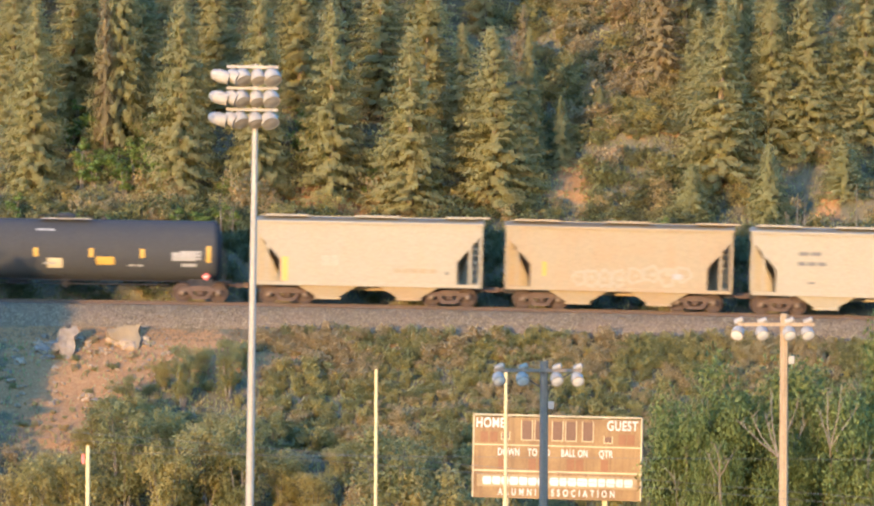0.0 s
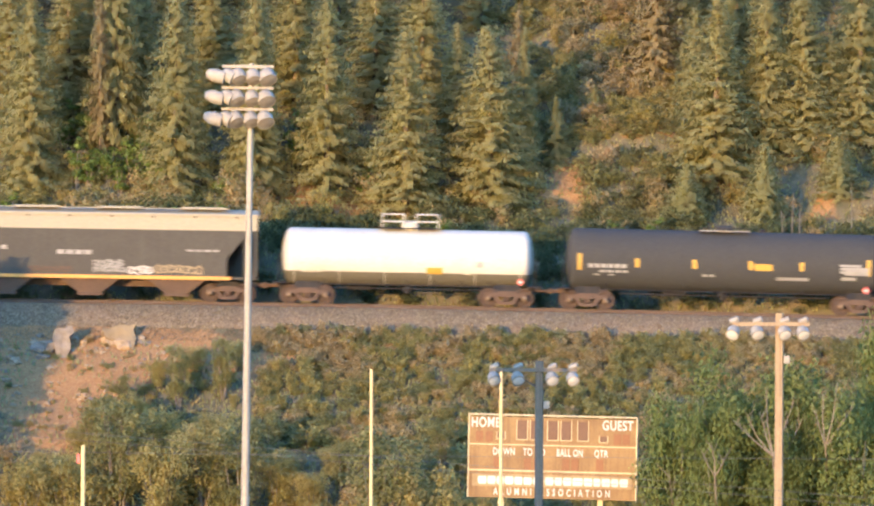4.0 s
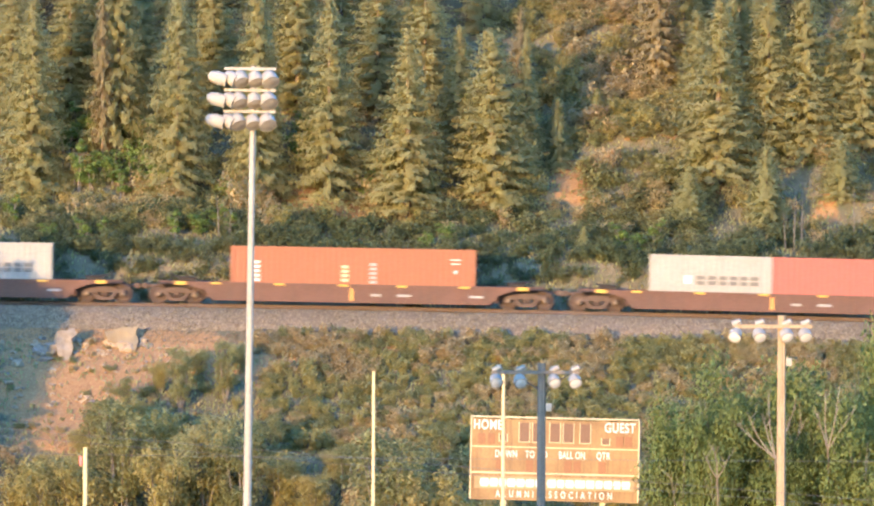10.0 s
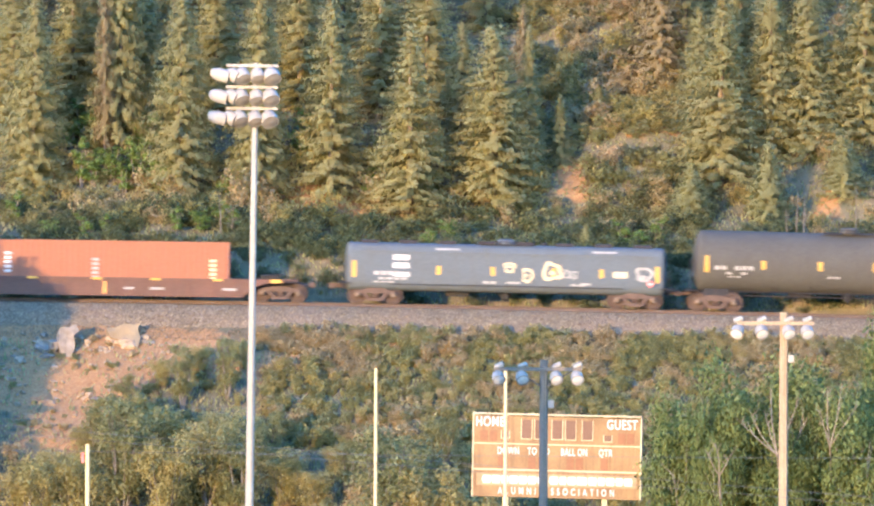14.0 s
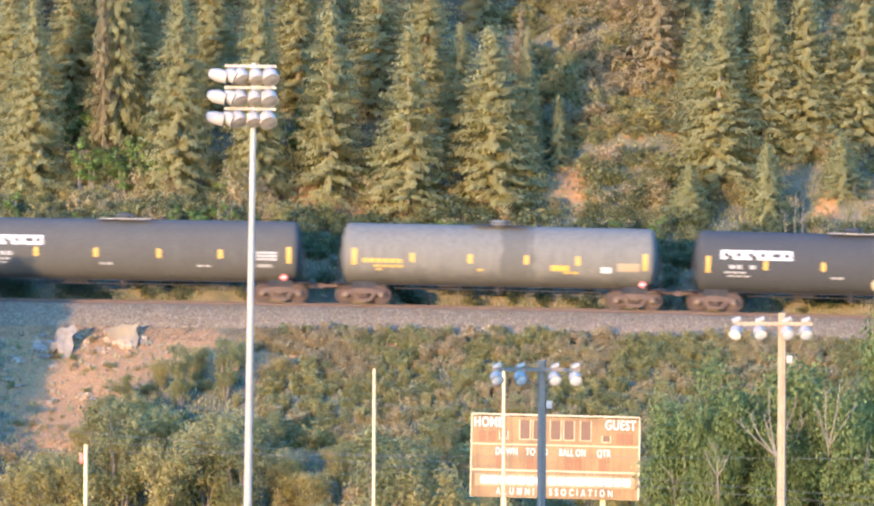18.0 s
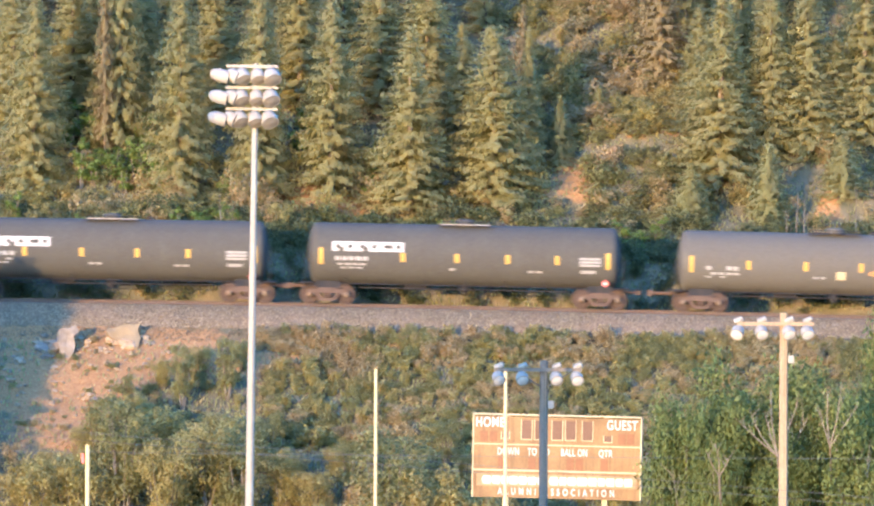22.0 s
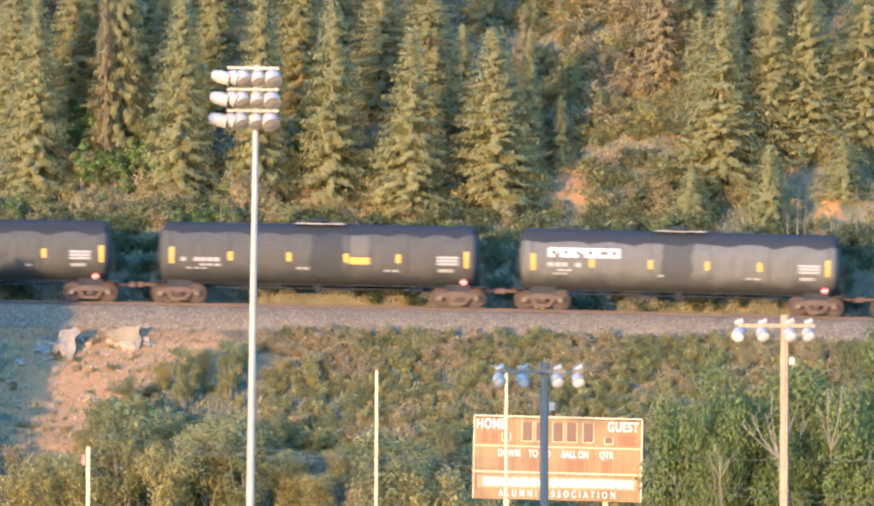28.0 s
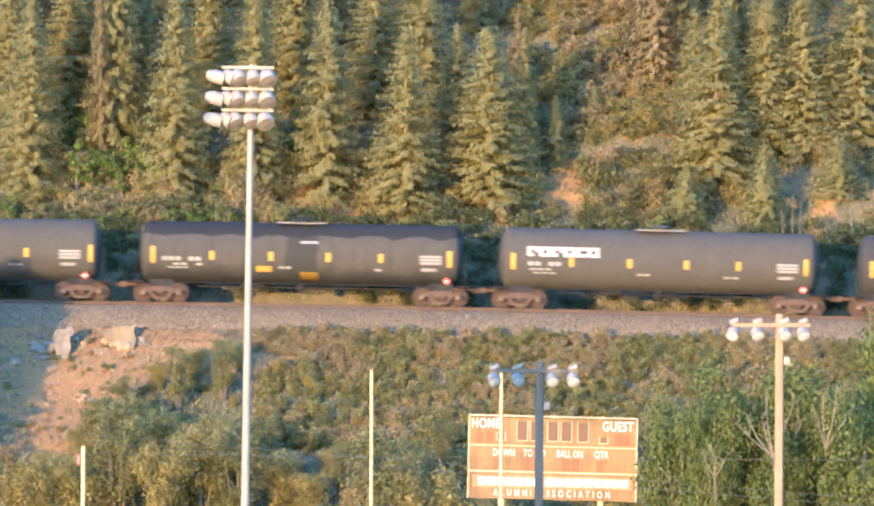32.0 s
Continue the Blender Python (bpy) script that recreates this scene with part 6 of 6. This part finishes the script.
W_, Y_, D_ = M_STENCIL, M_MARK, M_DARKMARK
tank_car(-18.51, 15.6, 13.47, 17.5, M_BLACK, "glossy black tank car with yellow strips", extras=[(2.0, 2.0, 0.9, 0.4, M_MARK, "yellow panel", "panel_mark"), (-0.5, 1.85, 0.75, 0.5, M_CREAMSPOT, "cream panel", "panel_mark"), (5.9, 2.25, 1.2, 0.42, M_STENCIL, "white data panel", "panel_mark"), (-1.0, 3.5, 0.9, 0.1, M_STENCIL, "", "stencil")])
hopper(-3.43, 11.3, 8.08, 12.4, M_HOPPER, "cream two-bay covered hopper car with rust-stained ends", 4.38, marks=[(-1.9, 2.2, 0.9, 0.5, M_HOPPER_W, "faded pale patch"), (2.3, 1.75, 2.2, 0.22, M_HOPPER_B, "brown worn stencil"), (3.9, 1.65, 0.16, 0.16, D_, ""), (-4.15, 1.75, 0.3, 1.2, M_STRIPE, "rust streak")], bay_mat=M_HOPPER_B)
hopper(9.0, 11.3, 7.67, 12.4, M_HOPPER_B, "rust-stained cream two-bay covered hopper car", 4.36, marks=[(2.0, 1.78, 3.2, 0.95, M_HOPPER, "pale block letter scrawl"), (-1.0, 1.6, 2.6, 0.85, M_HOPPER, "pale spray scrawl"), (2.9, 1.75, 0.5, 0.25, W_, ""), (-3.7, 2.0, 0.2, 0.7, M_MARK, "")], bay_mat=M_HOPPER_B)
hopper(21.47, 11.8, 8.9, 12.5, M_HOPPER, "clean cream two-bay covered hopper car with dark lettering marks", 4.36, marks=[(-3.0, 3.05, 1.2, 0.2, D_, "worn dark lettering bar"), (-2.9, 2.55, 1.5, 0.2, D_, "worn dark lettering bar"), (-2.9, 1.6, 0.35, 0.12, D_, "")], bay_mat=M_HOPPER)
hopper(36.54, 16.6, 13.72, 17.6, M_CHAR, "dark grey covered hopper car with an orange sill stripe", 4.62, cut=1.5, bays=3, bay_w=3.0, marks=[(-5.6, 2.85, 0.9, 0.26, W_, "worn white lettering bar"), (-5.5, 2.45, 1.1, 0.26, W_, "worn white lettering bar"), (-5.5, 1.85, 1.2, 0.14, W_, ""), (-4.3, 2.6, 0.3, 0.2, W_, ""), (-0.8, 2.4, 1.8, 0.22, W_, "worn white lettering bar"), (5.6, 2.55, 1.7, 0.10, W_, ""), (0.9, 1.86, 1.5, 0.34, M_STENCIL, "pale spray scrawl"), (1.0, 1.56, 1.7, 0.26, M_STENCIL, "pale spray scrawl"), (2.5, 1.55, 1.2, 0.40, M_WHITE, "white spray scrawl"), (4.4, 1.6, 2.4, 0.42, M_HOPPER_B, "pale spray scrawl"), (-2.0, 1.55, 2.2, 0.26, M_RUST, "rust-brown spray scrawl")], bay_mat=M_RUST, band=M_HOPPER_W, stripe=M_STRIPE, roofmat=M_HOPPER_W, low=1.22)
tank_car(52.3, 12.5, 9.9, 15.7, M_WHITECAR, "white pressure tank car with railings on top", R=1.42, zc=2.36, top="cage", marks=[], logo=None, stencil=M_WHITECAR, panel=False, lower=M_OLIVE, extras=[(1.35, 1.75, 0.8, 0.34, M_MARK, "yellow panel", "panel_mark"), (3.6, 2.1, 0.3, 0.3, M_STENCIL, "", "stencil")])
tank_car(68.03, 15.7, 13.53, 17.46, M_BLACK, "black tank car with yellow strips", extras=[(1.95, 2.3, 0.9, 0.32, M_MARK, "yellow panel", "panel_mark"), (6.6, 2.2, 1.2, 0.4, M_STENCIL, "white data panel", "panel_mark"), (3.4, 1.75, 1.6, 0.16, W_, "", "stencil")])
for i, p in enumerate((88.34, 109.27, 130.25, 151.15, 172.0)):
    well_car(p, "oxide-red container well car with yellow strips")
WORD = [(-1.42, 1.38, 0.40), (-0.85, 1.38, 0.42), (-0.30, 1.38, 0.36), (0.22, 1.38, 0.38), (0.74, 1.38, 0.36), (1.26, 1.38, 0.42)]


def line_mark(dx):
    """The shipping line's word as plain dark bars, with its pale blue square."""
    out = []
    for x, z, w in WORD:
        for dz in (0.13, -0.13):
            out.append((x + dx, z + dz, w, 0.20, D_, "dark bar of the line's mark"))
    return out + [(dx - 2.05, 1.40, 0.40, 0.40, M_LIGHTBLUE, "pale blue square")]


def column(x, z0, k, mt=W_):
    return [(x, z0 + i * 0.22, 0.34, 0.14, mt, "worn white letter bar") for i in range(k)]


container(88.34, -3.08, 6.06, M_ORANGE, "orange-red twenty-foot shipping container", marks=[(-1.75, 2.0, 0.34, 0.3, M_WHITE, "white square mark")])
container(88.34, 3.02, 6.06, M_CREAMBOX, "pale grey twenty-foot shipping container with dark mark", marks=line_mark(0.6))
container(109.27, -3.08, 6.06, M_GREYBOX, "blue-grey twenty-foot shipping container", marks=[(-1.6, 2.05, 0.5, 0.2, M_REDMARK, "red mark"), (-1.6, 2.0, 0.5, 0.08, M_WHITE, ""), (1.6, 1.8, 0.6, 0.14, M_WHITE, ""), (2.5, 1.5, 0.35, 0.10, M_WHITE, ""), (2.0, 2.2, 1.4, 0.05, M_STENCIL, "")])
container(109.27, 3.02, 6.06, M_CREAMBOX, "pale grey twenty-foot shipping container with dark mark", marks=line_mark(0.6))
container(130.25, 0.05, 12.19, M_ORANGE, "orange-red forty-foot shipping container", marks=column(-4.8, 0.95, 5, M_WHITE) + column(1.0, 0.7, 6) + column(-0.4, 1.0, 4, M_CREAMSPOT) + [(5.1, 2.1, 0.5, 0.06, M_WHITE, ""), (5.1, 1.9, 0.4, 0.06, M_WHITE, ""), (5.1, 1.5, 0.15, 0.15, M_WHITE, "")])
container(151.15, -3.06, 6.06, M_CREAMBOX, "weathered pale grey twenty-foot shipping container with dark mark", marks=line_mark(0.9))
container(151.15, 3.04, 6.06, M_RED, "bright red twenty-foot shipping container", marks=column(2.4, 1.0, 4, M_ORANGE))
container(172.0, 0.05, 12.19, M_ORANGE, "faded orange forty-foot shipping container", marks=column(-4.9, 1.05, 5, M_WHITE) + column(-0.55, 0.8, 5) + column(5.3, 0.8, 5, M_CREAMSPOT) + [(-5.9, 2.3, 0.15, 0.2, M_WHITE, "")])
tank_car(191.9, 16.0, 12.92, 17.5, M_BLUECAR, "slate-blue low insulated tank car with graffiti", R=1.20, zc=1.86, top="bumps", head=0.2, panel=False, flat=5.0, marks=[-0.95, -0.42, -0.08, 0.30, 0.60, 0.95],
         extras=[(-5.2, 2.35, 0.8, 0.26, M_WHITE, "white bar", "stencil"), (-5.2, 1.95, 0.8, 0.26, M_WHITE, "white bar", "stencil"), (-5.2, 1.5, 0.8, 0.22, M_WHITE, "white bar", "stencil"), (0.2, 1.95, 0.5, 0.6, M_CREAMSPOT, "cream spray scrawl", "graffiti"), (1.1, 1.6, 0.5, 0.8, M_CREAMSPOT, "cream spray scrawl", "graffiti"), (2.3, 1.75, 0.9, 0.8, M_CREAMSPOT, "cream spray scrawl", "graffiti"), (3.2, 1.65, 0.7, 0.4, M_STENCIL, "pale spray scrawl", "graffiti"), (6.9, 1.7, 0.8, 0.8, M_STENCIL, "pale spray scrawl", "graffiti"), (5.7, 1.7, 0.7, 0.3, M_CREAMSPOT, "", "panel_mark"), (0.4, 1.2, 0.7, 0.10, W_, "", "stencil"), (4.0, 1.2, 0.5, 0.10, W_, "", "stencil")])
tank_car(208.96, 15.5, 13.19, 17.2, M_CHAR, "dusty black tank car with yellow strips", top="plain", extras=[(3.6, 2.45, 0.85, 0.24, M_MARK, "yellow panel", "panel_mark")])
LOGO = (-4.8, 2.88, 3.6, 0.46)
tank_car(227.3, 17.7, 15.61, 19.0, M_CHAR, "long black tank car with a white block mark", logo=(-5.6, 2.95, 3.2, 0.46), marks=[-0.93, -0.5, -0.16, 0.2, 0.55, 0.94])
tank_car(245.97, 15.8, 13.5, 18.0, M_GREYTANK, "light grey tank car with yellow lettering marks", top="bare", stencil=M_MARK, extras=[(3.0, 2.0, 0.9, 0.28, M_MARK, "yellow panel", "panel_mark"), (5.3, 1.95, 0.5, 0.28, M_WHITE, "", "panel_mark"), (6.4, 2.1, 1.1, 0.4, M_HOPPER_B, "faded data panel", "panel_mark")], panel=False)
tank_car(263.52, 15.75, 13.56, 17.5, M_BLACK, "black tank car with pale blue graffiti and white block mark", logo=LOGO,
         extras=[(2.7, 1.62, 3.5, 0.86, M_CREAMSPOT, "yellow spray outline", "spray_shape"), (2.7, 1.62, 3.2, 0.66, M_CYAN, "pale blue spray fill", "spray_fill"), (2.6, 2.35, 0.55, 0.62, M_CREAMSPOT, "cream spray shape", "spray_shape"), (2.7, 1.08, 0.9, 0.2, M_CREAMSPOT, "", "spray_shape"), (6.9, 1.4, 1.0, 0.4, M_CYAN, "pale blue graffiti", "graffiti")])
tank_car(280.98, 15.6, 13.58, 17.5, M_CHAR, "black tank car with a white block mark", logo=LOGO)
tank_car(298.54, 15.6, 13.53, 17.6, M_CHAR, "black tank car with a white block mark", logo=LOGO, marks=[-0.93, -0.4, -0.05, 0.28, 0.6, 0.93])
tank_car(316.95, 15.6, 13.25, 18.5, M_DUSTY, "dust-grey tank car with cream graffiti traces", top="plain", extras=[(0.3, 1.95, 0.45, 0.4, M_CREAMSPOT, "cream panel", "panel_mark"), (3.9, 2.2, 0.9, 0.35, M_CREAMSPOT, "cream spray scrawl", "graffiti"), (5.4, 2.1, 1.3, 0.3, M_STENCIL, "pale spray scrawl", "graffiti"), (2.4, 2.1, 1.4, 0.2, M_STRIPE, "brown spray scrawl", "graffiti")])
hopper(335.75, 19.75, 16.17, 18.9, M_HOPPER_W, "long clean cream four-bay covered hopper car", 4.75, 1.0, 0.75, 4, 1.7, rise=1.9, marks=[(-6.9, 2.65, 0.85, 0.14, M_HOPPER_B, "faint dark lettering bar"), (-6.9, 2.25, 1.0, 0.14, M_HOPPER_B, "faint dark lettering bar"), (-5.4, 2.15, 0.8, 0.10, M_HOPPER, "faint stencil"), (-0.5, 1.7, 0.58, 0.24, M_MARK, "yellow panel"), (5.5, 2.2, 1.1, 0.4, M_HOPPER, "faded patch"), (8.9, 1.8, 0.5, 0.9, D_, "dark spray scrawl"), (-9.6, 2.4, 0.25, 1.0, D_, "dark ladder stencil"), (-9.2, 1.8, 0.4, 0.9, M_HOPPER_B, "rust patch")], bay_mat=M_HOPPER)
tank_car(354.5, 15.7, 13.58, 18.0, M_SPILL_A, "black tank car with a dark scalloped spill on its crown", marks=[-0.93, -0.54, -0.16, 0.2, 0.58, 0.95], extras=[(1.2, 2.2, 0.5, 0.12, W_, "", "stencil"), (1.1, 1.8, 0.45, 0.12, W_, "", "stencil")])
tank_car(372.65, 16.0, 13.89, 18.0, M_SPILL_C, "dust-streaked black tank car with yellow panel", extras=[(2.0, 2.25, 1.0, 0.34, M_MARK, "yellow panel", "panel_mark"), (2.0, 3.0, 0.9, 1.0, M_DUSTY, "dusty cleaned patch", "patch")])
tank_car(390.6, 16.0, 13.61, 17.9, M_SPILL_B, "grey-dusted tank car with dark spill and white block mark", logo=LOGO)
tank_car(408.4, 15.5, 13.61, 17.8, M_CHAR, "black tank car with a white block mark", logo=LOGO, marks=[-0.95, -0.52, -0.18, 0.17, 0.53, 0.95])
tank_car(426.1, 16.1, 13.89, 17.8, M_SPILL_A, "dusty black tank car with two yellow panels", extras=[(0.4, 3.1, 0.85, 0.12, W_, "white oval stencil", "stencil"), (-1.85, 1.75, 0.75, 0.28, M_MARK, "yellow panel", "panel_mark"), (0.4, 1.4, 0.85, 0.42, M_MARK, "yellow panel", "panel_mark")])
tank_car(443.9, 15.9, 13.83, 17.7, M_CHAR, "black tank car with a white block mark", logo=LOGO)
tank_car(461.6, 15.6, 13.61, 17.6, M_BLACK, "black tank car with yellow strips", marks=[-0.93, -0.56, -0.19, 0.17, 0.5, 0.93])


def travel(t):
    """Metres that the train has gone at t seconds; 13.4 to 13.6 m/s."""
    ts = np.linspace(0, max(t, 1e-6), 200)
    v = np.interp(ts, [0, 8.5, 19.4, 31], [13.361, 13.492, 13.611, 13.511])
    return float(np.sum((v[1:] + v[:-1]) / 2 * np.diff(ts)))


def motions():
    gone = [(t, travel(t)) for t in range(33)]
    for thing, place in CARS + LOADS:
        rows = []
        for t, d in gone:
            x = place - d
            rows.append((t, pose(x, 0, grade(x), 0, math.degrees(math.atan(0.0159 + 0.0054 * math.tanh(x / 12))), 0)))
        walk(thing, rows)
    # wheels roll: one wheelset of each kind is keyed, the alike ones roll by the same keys
    for i, wx in enumerate((-0.89, 0.89)):
        lead = SPINNERS[i][0]
        walk(lead, [(k / FPS, pose(wx, 0, WHEEL_R, 0, -math.degrees(travel(k / FPS) / WHEEL_R), 0)) for k in range(32 * FPS + 1)])
        for other in SPINNERS[i][1:]:
            other.rotation_mode = "QUATERNION"
            other.animation_data_create()
            other.animation_data.action = lead.animation_data.action
            other.animation_data.action_slot = lead.animation_data.action_slot


motions()
